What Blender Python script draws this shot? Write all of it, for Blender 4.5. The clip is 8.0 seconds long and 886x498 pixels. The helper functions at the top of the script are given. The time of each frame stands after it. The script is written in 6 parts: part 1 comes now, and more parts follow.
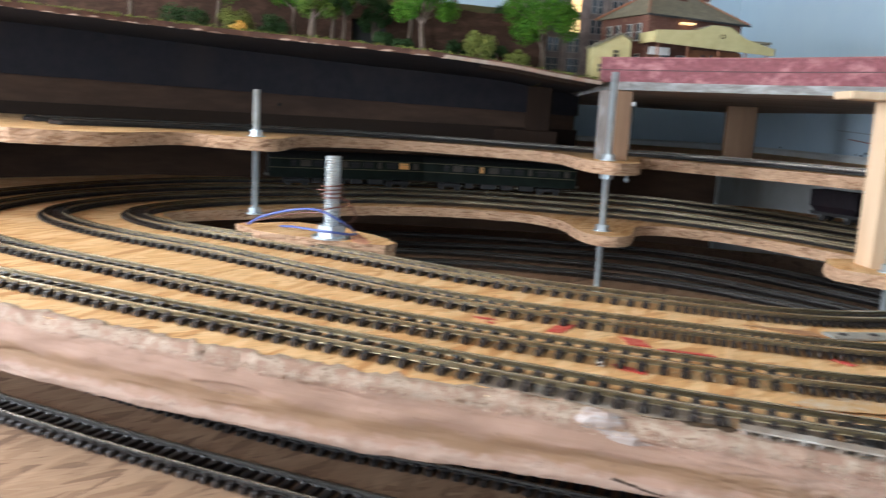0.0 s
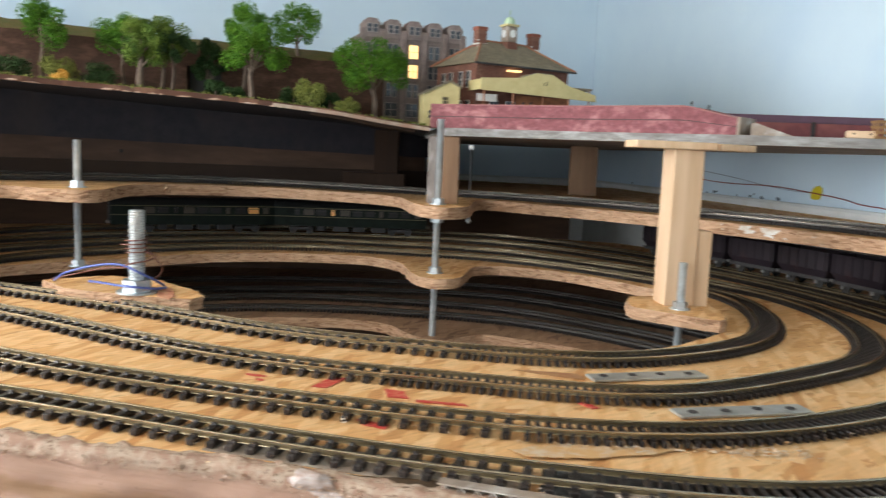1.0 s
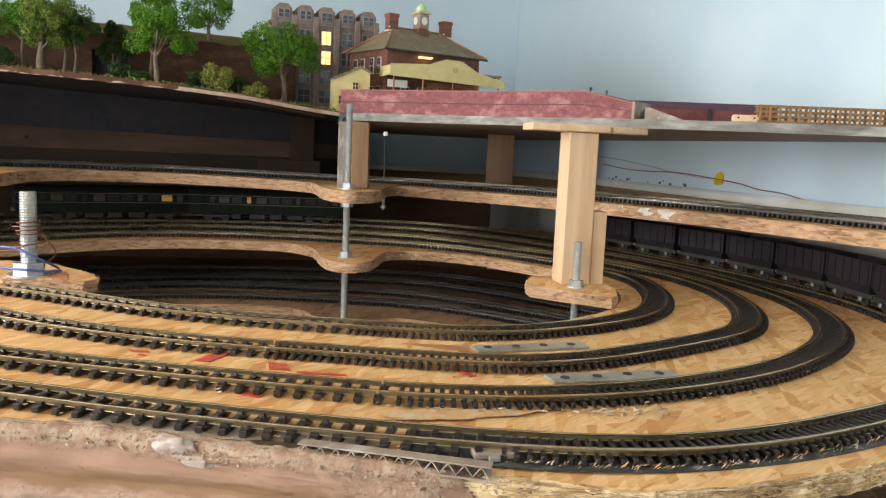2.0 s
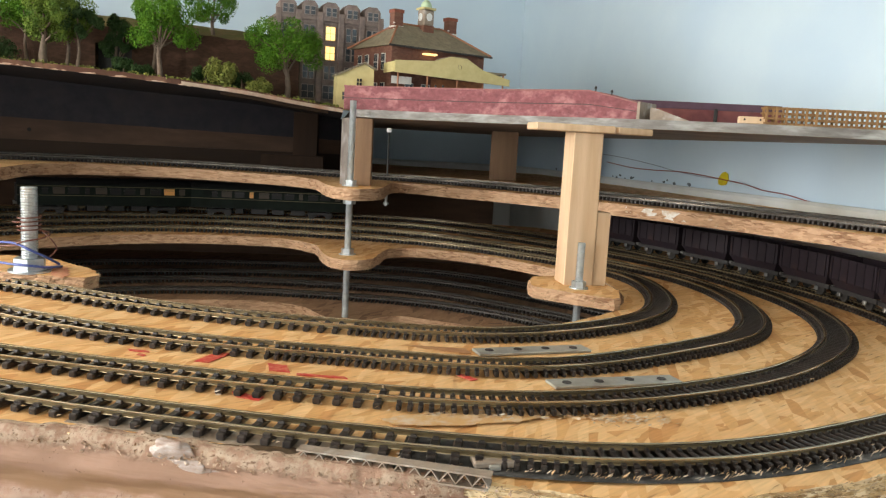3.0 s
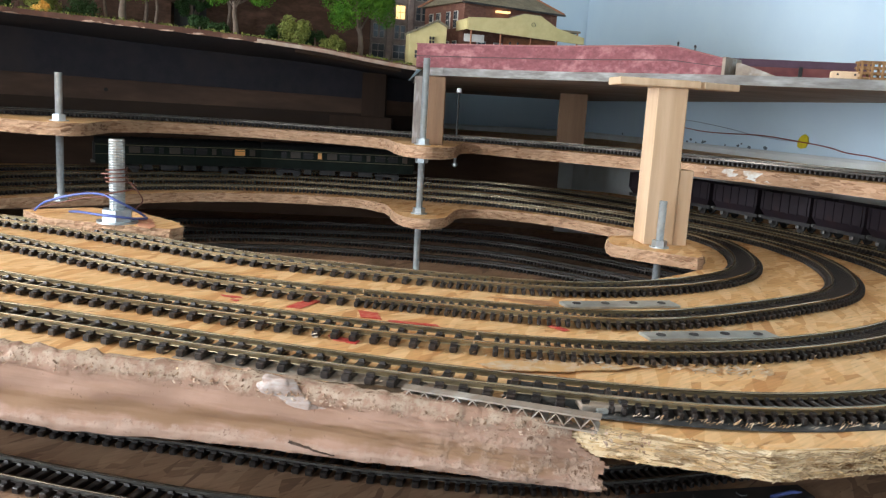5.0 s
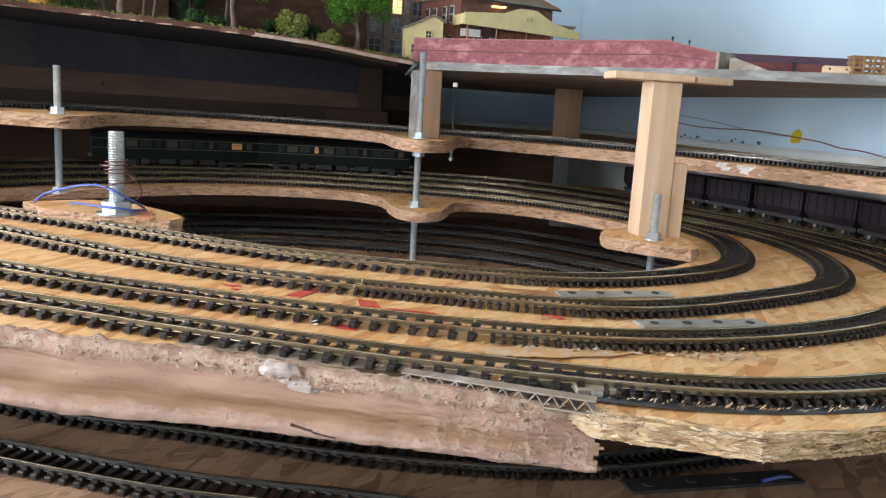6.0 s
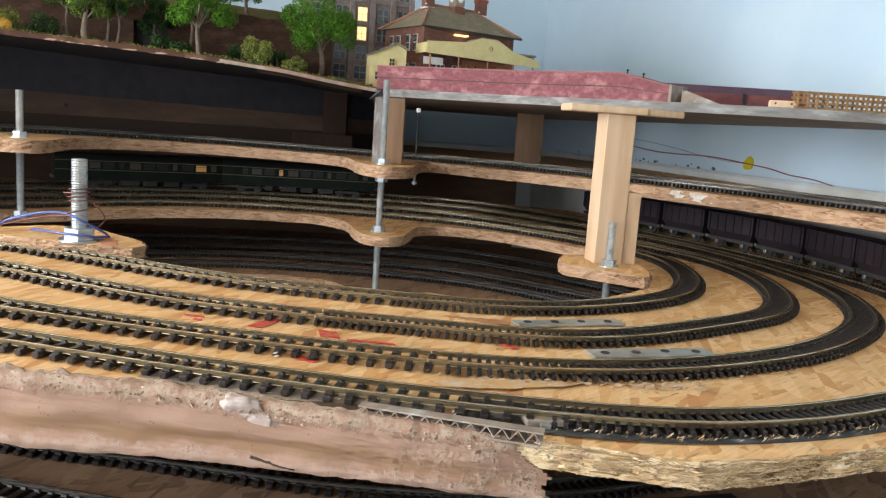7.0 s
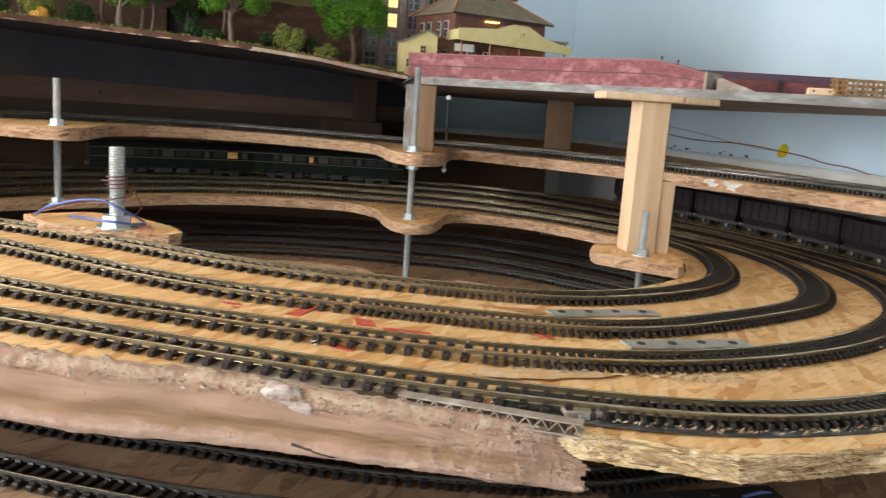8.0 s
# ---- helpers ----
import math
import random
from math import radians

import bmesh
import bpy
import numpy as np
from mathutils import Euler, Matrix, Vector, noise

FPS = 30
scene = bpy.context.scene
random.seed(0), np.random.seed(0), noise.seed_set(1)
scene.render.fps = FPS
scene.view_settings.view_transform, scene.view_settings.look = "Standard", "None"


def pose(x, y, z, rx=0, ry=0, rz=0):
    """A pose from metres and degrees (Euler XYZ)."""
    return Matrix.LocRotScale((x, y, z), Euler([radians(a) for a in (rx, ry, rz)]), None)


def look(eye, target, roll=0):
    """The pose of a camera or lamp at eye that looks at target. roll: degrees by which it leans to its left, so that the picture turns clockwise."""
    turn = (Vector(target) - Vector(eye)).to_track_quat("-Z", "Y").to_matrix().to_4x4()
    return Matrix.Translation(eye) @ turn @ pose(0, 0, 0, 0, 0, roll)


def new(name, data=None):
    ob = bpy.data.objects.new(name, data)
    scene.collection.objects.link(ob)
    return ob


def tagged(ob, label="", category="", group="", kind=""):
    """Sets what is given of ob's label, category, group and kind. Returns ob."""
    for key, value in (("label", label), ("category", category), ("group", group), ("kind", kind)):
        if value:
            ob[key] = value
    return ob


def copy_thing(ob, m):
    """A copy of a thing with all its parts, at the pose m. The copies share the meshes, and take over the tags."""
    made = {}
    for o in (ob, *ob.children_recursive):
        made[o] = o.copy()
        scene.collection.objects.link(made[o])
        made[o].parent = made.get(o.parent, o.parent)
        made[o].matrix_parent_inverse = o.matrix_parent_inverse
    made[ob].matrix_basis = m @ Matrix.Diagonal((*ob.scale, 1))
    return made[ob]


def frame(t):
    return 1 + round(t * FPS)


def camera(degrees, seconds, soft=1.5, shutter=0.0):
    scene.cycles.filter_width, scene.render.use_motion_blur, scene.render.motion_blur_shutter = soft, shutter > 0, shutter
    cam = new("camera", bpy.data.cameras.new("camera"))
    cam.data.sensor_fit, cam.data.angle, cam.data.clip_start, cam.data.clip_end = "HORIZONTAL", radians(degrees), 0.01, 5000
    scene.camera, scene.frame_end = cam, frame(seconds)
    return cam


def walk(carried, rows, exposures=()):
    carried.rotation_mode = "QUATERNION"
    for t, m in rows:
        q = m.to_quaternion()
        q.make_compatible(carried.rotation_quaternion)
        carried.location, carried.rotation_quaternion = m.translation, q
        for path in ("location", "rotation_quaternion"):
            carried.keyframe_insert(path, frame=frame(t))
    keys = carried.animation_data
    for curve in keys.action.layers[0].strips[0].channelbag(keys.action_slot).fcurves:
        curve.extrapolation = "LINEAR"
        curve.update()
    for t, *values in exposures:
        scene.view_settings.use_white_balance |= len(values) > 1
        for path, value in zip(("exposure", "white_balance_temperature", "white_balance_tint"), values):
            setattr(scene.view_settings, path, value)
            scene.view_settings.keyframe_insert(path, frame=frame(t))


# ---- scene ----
cam = camera(57.5, 8.0, soft=1.25, shutter=0.5)
PATH = [
    (0, (0.021, 0.049, 0.122), (-0.05, 2.021, -0.208), 3.2),
    (0.5, (0.079, 0.045, 0.125), (0.141, 2.022, -0.171), 3.0),
    (1, (0.106, 0.04, 0.142), (0.256, 2.02, -0.099), 2.5),
    (1.5, (0.139, 0.024, 0.132), (0.423, 1.989, -0.108), 2.0),
    (3, (0.141, 0.029, 0.137), (0.432, 1.99, -0.126), 3.2),
    (3.5, (0.135, 0.033, 0.142), (0.391, 1.998, -0.128), 3.2),
    (4, (0.127, 0.038, 0.137), (0.288, 2.008, -0.168), 3.3),
    (5.5, (0.117, 0.03, 0.119), (0.291, 1.992, -0.226), 3.4),
    (6, (0.116, 0.026, 0.119), (0.298, 1.987, -0.229), 3.5),
    (6.5, (0.109, 0.021, 0.13), (0.324, 1.982, -0.194), 3.8),
    (7, (0.119, 0.012, 0.132), (0.381, 1.971, -0.173), 4.0),
    (7.5, (0.119, 0.011, 0.132), (0.385, 1.967, -0.191), 4.0),
    (8, (0.112, 0.012, 0.134), (0.315, 1.972, -0.21), 4.0),
]
# the camera's own white balance wanders a little on the way
BALANCE = ((0, 0.0, 5850, 10), (0.8, 0.0, 6200, 10), (1.5, 0.0, 6850, 10), (3.5, 0.0, 7050, 10), (4.2, 0.0, 6850, 10), (5.3, 0.0, 6050, 10), (6.5, 0.0, 6050, 10), (7, 0.0, 6350, 10), (8, 0.0, 6650, 10))
walk(cam, [(t, look(eye, target, roll)) for t, eye, target, roll in PATH], BALANCE)

# ---- world, light, exposure ----
world = bpy.data.worlds.new("world")
scene.world = world
world.use_nodes = True
wn = world.node_tree.nodes
sky = wn.new("ShaderNodeTexSky")
sky.sky_type = "NISHITA"
sky.sun_disc = False
sky.sun_elevation = radians(35)
sky.sun_rotation = radians(200)
world.node_tree.links.new(sky.outputs[0], wn["Background"].inputs[0])
wn["Background"].inputs[1].default_value = 0.10


def window_light(name, eye, target, w, h, power, tint):
    d = bpy.data.lights.new(name, "AREA")
    d.shape, d.size, d.size_y, d.energy, d.color = "RECTANGLE", w, h, power, tint
    ob = new(name, d)
    ob.matrix_world = look(eye, target)
    return ob


window_light("window_light", (-1.27, 0.62, 0.22), (0.6, 0.95, 0.05), 1.1, 0.62, 46, (0.96, 0.98, 1.0))
window_light("window_light_second", (-1.27, -0.55, 0.30), (0.35, 1.1, 0.14), 0.6, 0.55, 23, (0.92, 0.97, 1.0))
# added fill behind the viewer, lifting dark fronts; no window is known there
window_light("window_light_back", (0.05, -1.27, 0.10), (0.45, 0.9, 0.06), 1.4, 0.7, 9.5, (0.92, 0.97, 1.0))


# ---- materials ----
def mat(name, base, rough=0.7, metal=0.0, var=None, scale=30.0, detail=6.0, bump=0.0, bscale=None, stretch=(1, 1, 1), stains=None, sscale=6.0, spec=0.5, jitter=0.0, lo=0.35, hi=0.65):
    """A surface: base colour mixed with var by fine noise, stains by broad noise, with relief."""
    m = bpy.data.materials.new(name)
    m.use_nodes = True
    n, l = m.node_tree.nodes, m.node_tree.links
    p = n["Principled BSDF"]
    p.inputs["Roughness"].default_value = rough
    p.inputs["Metallic"].default_value = metal
    p.inputs["Specular IOR Level"].default_value = spec
    tc = n.new("ShaderNodeTexCoord")
    mp = n.new("ShaderNodeMapping")
    mp.inputs["Scale"].default_value = stretch
    l.new(tc.outputs["Object"], mp.inputs["Vector"])

    def noise_at(s, d=detail):
        t = n.new("ShaderNodeTexNoise")
        t.inputs["Scale"].default_value = s
        t.inputs["Detail"].default_value = d
        t.inputs["Roughness"].default_value = 0.65
        l.new(mp.outputs[0], t.inputs["Vector"])
        return t

    col = None
    rgb = n.new("ShaderNodeRGB")
    rgb.outputs[0].default_value = (*base, 1)
    col = rgb.outputs[0]

    def blend(fac_socket, a, b_colour, lo_, hi_):
        r = n.new("ShaderNodeMapRange")
        r.inputs["From Min"].default_value, r.inputs["From Max"].default_value = lo_, hi_
        l.new(fac_socket, r.inputs["Value"])
        x = n.new("ShaderNodeMix")
        x.data_type = "RGBA"
        l.new(r.outputs[0], x.inputs["Factor"])
        l.new(a, x.inputs["A"])
        x.inputs["B"].default_value = (*b_colour, 1)
        return x.outputs["Result"]

    if var:
        col = blend(noise_at(scale).outputs["Fac"], col, var, lo, hi)
    if stains:
        col = blend(noise_at(sscale, 3).outputs["Fac"], col, stains, 0.5, 0.72)
    if jitter:
        oi = n.new("ShaderNodeObjectInfo")
        hv = n.new("ShaderNodeHueSaturation")
        r = n.new("ShaderNodeMapRange")
        r.inputs["To Min"].default_value, r.inputs["To Max"].default_value = 1 - jitter, 1 + jitter
        l.new(oi.outputs["Random"], r.inputs["Value"])
        l.new(r.outputs[0], hv.inputs["Value"])
        l.new(col, hv.inputs["Color"])
        col = hv.outputs[0]
    l.new(col, p.inputs["Base Color"])
    if bump:
        b = n.new("ShaderNodeBump")
        b.inputs["Strength"].default_value = bump
        b.inputs["Distance"].default_value = 0.001
        l.new(noise_at(bscale or scale * 2).outputs["Fac"], b.inputs["Height"])
        l.new(b.outputs[0], p.inputs["Normal"])
    return m


def osb_mat(name, light, mid, dark, seed=0.0):
    """Oriented strand board: flat strands of several tones, laid mostly one way."""
    m = bpy.data.materials.new(name)
    m.use_nodes = True
    n, l = m.node_tree.nodes, m.node_tree.links
    p = n["Principled BSDF"]
    p.inputs["Roughness"].default_value = 0.72
    tc = n.new("ShaderNodeTexCoord")

    def strands(rot, sc, off):
        mp = n.new("ShaderNodeMapping")
        mp.vector_type = "TEXTURE"
        mp.inputs["Rotation"].default_value = (0, 0, rot)
        mp.inputs["Scale"].default_value = [1 / k for k in sc]
        mp.inputs["Location"].default_value = (off * 0.1, off * 0.07 + seed, 0)
        l.new(tc.outputs["Object"], mp.inputs["Vector"])
        v = n.new("ShaderNodeTexVoronoi")
        v.inputs["Scale"].default_value = 1.0
        v.inputs["Randomness"].default_value = 1.0
        l.new(mp.outputs[0], v.inputs["Vector"])
        s = n.new("ShaderNodeSeparateColor")
        l.new(v.outputs["Color"], s.inputs[0])
        return s.outputs[0], s.outputs[1]

    def choose(fac, a, b):
        g = n.new("ShaderNodeMath")
        g.operation = "GREATER_THAN"
        g.inputs[1].default_value = 0.5
        l.new(fac, g.inputs[0])
        k = n.new("ShaderNodeMix")
        l.new(g.outputs[0], k.inputs["Factor"])
        l.new(a, k.inputs["A"])
        l.new(b, k.inputs["B"])
        return k

    a0, a1 = strands(0.72, (26, 150, 40), 3.1)
    b0, b1 = strands(0.25, (23, 125, 40), 7.7)
    c0, c1 = strands(1.25, (30, 165, 40), 1.3)
    pick = choose(a1, a0, b0)
    pick2 = choose(c1, pick.outputs["Result"], c0)
    ramp = n.new("ShaderNodeValToRGB")
    e = ramp.color_ramp.elements
    e[0].position, e[0].color = 0.0, (*dark, 1)
    e[1].position, e[1].color = 0.95, (*light, 1)
    q = e.new(0.24)
    q.color = (*mid, 1)
    l.new(pick2.outputs["Result"], ramp.inputs[0])
    fine = n.new("ShaderNodeTexNoise")
    fine.inputs["Scale"].default_value = 1.0
    fine.inputs["Detail"].default_value = 5.0
    fm = n.new("ShaderNodeMapping")
    fm.vector_type = "TEXTURE"
    fm.inputs["Rotation"].default_value = (0, 0, 0.60)
    fm.inputs["Scale"].default_value = (1 / 55, 1 / 480, 1 / 200)
    l.new(tc.outputs["Object"], fm.inputs["Vector"])
    l.new(fm.outputs[0], fine.inputs["Vector"])
    hv = n.new("ShaderNodeHueSaturation")
    r = n.new("ShaderNodeMapRange")
    r.inputs["From Min"].default_value, r.inputs["From Max"].default_value = 0.3, 0.7
    r.inputs["To Min"].default_value, r.inputs["To Max"].default_value = 0.86, 1.10
    l.new(fine.outputs["Fac"], r.inputs["Value"])
    l.new(r.outputs[0], hv.inputs["Value"])
    l.new(ramp.outputs[0], hv.inputs["Color"])
    fleck = n.new("ShaderNodeMapRange")
    fleck.inputs["From Min"].default_value, fleck.inputs["From Max"].default_value = 0.30, 0.36
    fleck.inputs["To Min"].default_value, fleck.inputs["To Max"].default_value = 0.75, 0.0
    l.new(fine.outputs["Fac"], fleck.inputs["Value"])
    dot = n.new("ShaderNodeMix")
    dot.data_type = "RGBA"
    l.new(fleck.outputs[0], dot.inputs["Factor"])
    l.new(hv.outputs[0], dot.inputs["A"])
    dot.inputs["B"].default_value = (*[c * 0.62 for c in dark], 1)
    l.new(dot.outputs["Result"], p.inputs["Base Color"])
    b = n.new("ShaderNodeBump")
    b.inputs["Strength"].default_value = 0.5
    b.inputs["Distance"].default_value = 0.001
    l.new(pick2.outputs["Result"], b.inputs["Height"])
    l.new(b.outputs[0], p.inputs["Normal"])
    return m


def flake_mat(name, light, mid, dark, scale=150.0, relief=0.0015, stretch=(0.45, 0.45, 2.4)):
    """A torn edge of short stacked flakes and crumbs."""
    m = bpy.data.materials.new(name)
    m.use_nodes = True
    n, l = m.node_tree.nodes, m.node_tree.links
    p = n["Principled BSDF"]
    p.inputs["Roughness"].default_value = 0.9
    tc = n.new("ShaderNodeTexCoord")
    mp = n.new("ShaderNodeMapping")
    mp.inputs["Scale"].default_value = stretch
    l.new(tc.outputs["Object"], mp.inputs["Vector"])
    warp = n.new("ShaderNodeTexNoise")
    warp.inputs["Scale"].default_value = scale * 0.5
    l.new(mp.outputs[0], warp.inputs["Vector"])
    add = n.new("ShaderNodeMix")
    add.data_type = "RGBA"
    add.blend_type = "LINEAR_LIGHT"
    add.inputs["Factor"].default_value = 0.006
    l.new(mp.outputs[0], add.inputs["A"])
    l.new(warp.outputs["Color"], add.inputs["B"])
    v = n.new("ShaderNodeTexVoronoi")
    v.inputs["Scale"].default_value = scale
    l.new(add.outputs["Result"], v.inputs["Vector"])
    s = n.new("ShaderNodeSeparateColor")
    l.new(v.outputs["Color"], s.inputs[0])
    broad = n.new("ShaderNodeTexNoise")
    broad.inputs["Scale"].default_value = 45
    l.new(tc.outputs["Object"], broad.inputs["Vector"])
    mixv = n.new("ShaderNodeMix")
    mixv.inputs["Factor"].default_value = 0.5
    l.new(s.outputs[0], mixv.inputs["A"])
    l.new(broad.outputs["Fac"], mixv.inputs["B"])
    ramp = n.new("ShaderNodeValToRGB")
    e = ramp.color_ramp.elements
    e[0].position, e[0].color = 0.2, (*dark, 1)
    e[1].position, e[1].color = 0.72, (*light, 1)
    q = e.new(0.40)
    q.color = (*mid, 1)
    l.new(mixv.outputs["Result"], ramp.inputs[0])
    l.new(ramp.outputs[0], p.inputs["Base Color"])
    b = n.new("ShaderNodeBump")
    b.inputs["Strength"].default_value = 0.9
    b.inputs["Distance"].default_value = relief
    l.new(mixv.outputs["Result"], b.inputs["Height"])
    l.new(b.outputs[0], p.inputs["Normal"])
    return m


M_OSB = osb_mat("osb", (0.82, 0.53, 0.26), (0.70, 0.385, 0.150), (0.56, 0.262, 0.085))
# darker strand board tones for the lower board and all undersides
M_OSB_DARK = osb_mat("osb_dark", (0.42, 0.265, 0.160), (0.33, 0.195, 0.112), (0.20, 0.110, 0.062), 2.0)
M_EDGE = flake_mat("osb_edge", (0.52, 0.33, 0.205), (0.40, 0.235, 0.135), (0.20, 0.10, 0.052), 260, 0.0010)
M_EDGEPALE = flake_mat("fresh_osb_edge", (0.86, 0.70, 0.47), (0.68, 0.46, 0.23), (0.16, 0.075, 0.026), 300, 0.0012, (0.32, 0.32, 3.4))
M_LIP = mat("pale_plaster_lip", (0.46, 0.32, 0.25), 0.85, var=(0.36, 0.225, 0.16), scale=140, bump=1.0, bscale=240, stains=(0.54, 0.43, 0.36), sscale=50)


def plaster_mat(name):
    """Pink filler drawn along an edge: crumbly top, tan trowel streak, pale lower lip; UV v runs from top to bottom."""
    m = bpy.data.materials.new(name)
    m.use_nodes = True
    n, l = m.node_tree.nodes, m.node_tree.links
    p = n["Principled BSDF"]
    p.inputs["Roughness"].default_value = 0.8
    p.inputs["Specular IOR Level"].default_value = 0.3
    tc = n.new("ShaderNodeTexCoord")
    uv = n.new("ShaderNodeSeparateXYZ")
    l.new(tc.outputs["UV"], uv.inputs[0])

    def grain(scale, detail, stretch=(1, 1, 1)):
        mp = n.new("ShaderNodeMapping")
        mp.inputs["Scale"].default_value = stretch
        l.new(tc.outputs["Object"], mp.inputs["Vector"])
        t = n.new("ShaderNodeTexNoise")
        t.inputs["Scale"].default_value = scale
        t.inputs["Detail"].default_value = detail
        t.inputs["Roughness"].default_value = 0.6
        l.new(mp.outputs[0], t.inputs["Vector"])
        return t.outputs["Fac"]

    def op(kind, a, b):
        k = n.new("ShaderNodeMath")
        k.operation = kind
        for sock, v in zip(k.inputs, (a, b)):
            if isinstance(v, (int, float)):
                sock.default_value = v
            else:
                l.new(v, sock)
        return k.outputs[0]

    def ramp(v, lo, hi):
        r = n.new("ShaderNodeMapRange")
        r.interpolation_type = "SMOOTHSTEP"
        r.inputs["From Min"].default_value, r.inputs["From Max"].default_value = min(lo, hi), max(lo, hi)
        r.inputs["To Min"].default_value, r.inputs["To Max"].default_value = (0, 1) if lo < hi else (1, 0)
        l.new(v, r.inputs["Value"])
        return r.outputs[0]

    def mix(fac, a, b):
        x = n.new("ShaderNodeMix")
        x.data_type = "RGBA"
        l.new(fac, x.inputs["Factor"])
        for sock, v in ((x.inputs["A"], a), (x.inputs["B"], b)):
            if isinstance(v, tuple):
                sock.default_value = (*v, 1)
            else:
                l.new(v, sock)
        return x.outputs["Result"]

    broad, mid, fine = grain(38, 4), grain(170, 5), grain(620, 4)
    drawn = grain(60, 5, (0.5, 0.5, 9))
    v = uv.outputs[1]
    wob = op("MULTIPLY", op("SUBTRACT", broad, 0.5), 0.55)
    wob2 = op("MULTIPLY", op("SUBTRACT", mid, 0.5), 0.38)
    col = mix(ramp(broad, 0.38, 0.68), (0.300, 0.180, 0.125), (0.350, 0.215, 0.155))
    col = mix(op("MULTIPLY", ramp(drawn, 0.46, 0.70), 0.55), col, (0.265, 0.158, 0.102))
    vv = op("ADD", v, wob)
    streak = op("MULTIPLY", ramp(vv, 0.40, 0.56), ramp(vv, 0.82, 0.70))
    streak = op("MULTIPLY", streak, ramp(uv.outputs[0], 1.0, 0.90))
    col = mix(op("MULTIPLY", streak, op("ADD", op("MULTIPLY", drawn, 0.7), 0.5)), col, (0.240, 0.138, 0.074))
    lip = ramp(op("ADD", v, wob2), 0.76, 0.86)
    col = mix(op("MULTIPLY", lip, op("ADD", op("MULTIPLY", mid, 0.9), 0.1)), col, (0.40, 0.29, 0.23))
    worn = op("MULTIPLY", ramp(uv.outputs[0], 0.84, 0.95), ramp(mid, 0.44, 0.60))
    col = mix(op("MULTIPLY", worn, 0.7), col, (0.42, 0.30, 0.225))
    crumb = ramp(op("ADD", v, op("ADD", wob2, op("MULTIPLY", wob, 0.5))), 0.19, 0.07)
    col = mix(op("MULTIPLY", crumb, ramp(mid, 0.40, 0.62)), col, (0.44, 0.335, 0.25))
    col = mix(op("MULTIPLY", op("MAXIMUM", op("MAXIMUM", crumb, worn), op("MULTIPLY", lip, 0.35)), ramp(op("ADD", op("MULTIPLY", fine, 0.6), op("MULTIPLY", mid, 0.4)), 0.55, 0.63)), col, (0.13, 0.068, 0.038))
    col = mix(op("MULTIPLY", ramp(op("MULTIPLY", fine, mid), 0.37, 0.42), 0.8), col, (0.16, 0.088, 0.055))
    l.new(col, p.inputs["Base Color"])
    b = n.new("ShaderNodeBump")
    b.inputs["Strength"].default_value = 0.7
    b.inputs["Distance"].default_value = 0.0008
    l.new(op("ADD", op("MULTIPLY", op("ADD", op("MAXIMUM", crumb, worn), op("MULTIPLY", lip, 0.5)), op("ADD", mid, fine)), op("MULTIPLY", drawn, 0.5)), b.inputs["Height"])
    l.new(b.outputs[0], p.inputs["Normal"])
    return m


M_PLASTER = plaster_mat("pink_plaster")
M_FOAM = flake_mat("crumbled_filler", (0.56, 0.42, 0.32), (0.47, 0.31, 0.215), (0.22, 0.115, 0.05), 420, 0.0006)
M_SLEEPER = mat("sleeper", (0.0125, 0.0085, 0.0072), 0.40, var=(0.022, 0.0150, 0.0125), scale=200, bump=0.3, stains=(0.034, 0.024, 0.019), sscale=60, jitter=0.4, spec=0.45)
M_RAIL = mat("rail_head", (0.58, 0.51, 0.39), 0.22, metal=0.95, var=(0.42, 0.35, 0.23), scale=60, stains=(0.30, 0.235, 0.14), sscale=25)
M_WEB = mat("rail_web", (0.25, 0.19, 0.105), 0.30, metal=0.65, var=(0.13, 0.097, 0.052), scale=80, stains=(0.34, 0.27, 0.16), sscale=15)
M_RAILDUST = mat("dull_rail_head", (0.26, 0.225, 0.185), 0.25, metal=0.9, var=(0.13, 0.11, 0.09), scale=60)
M_WEBDUST = mat("dusty_rail_web", (0.085, 0.078, 0.070), 0.45, metal=0.3, var=(0.046, 0.040, 0.034), scale=80)
M_STEEL = mat("zinc_steel", (0.60, 0.65, 0.68), 0.34, metal=0.75, var=(0.42, 0.46, 0.48), scale=120, bump=0.2)
M_TIMBER = mat("planed_timber", (0.72, 0.52, 0.34), 0.6, var=(0.60, 0.40, 0.24), scale=14, bump=0.25, bscale=60, stretch=(6, 6, 0.5), stains=(0.52, 0.33, 0.19), sscale=5)
M_PLY = mat("ply_deck", (0.27, 0.26, 0.25), 0.85, var=(0.16, 0.145, 0.13), scale=80, bump=0.8, stains=(0.42, 0.42, 0.40), sscale=45, stretch=(0.5, 0.5, 2))
M_UNDER = mat("deck_underside", (0.34, 0.27, 0.22), 0.85, var=(0.26, 0.20, 0.16), scale=10, stretch=(1, 4, 1), stains=(0.20, 0.155, 0.13), sscale=5)
# near-black tone puts deep shade into the blue wall and deck underside
M_DEEPSHADE = mat("deep_shade", (0.021, 0.020, 0.024), 0.9, var=(0.028, 0.025, 0.029), scale=70, bump=0.5, bscale=110, stains=(0.036, 0.030, 0.030), sscale=9, spec=0.15)
M_BROWN = mat("brown_board", (0.084, 0.050, 0.033), 0.85, var=(0.062, 0.037, 0.025), scale=18, stretch=(1, 1, 4), stains=(0.048, 0.030, 0.022), sscale=6, spec=0.15)
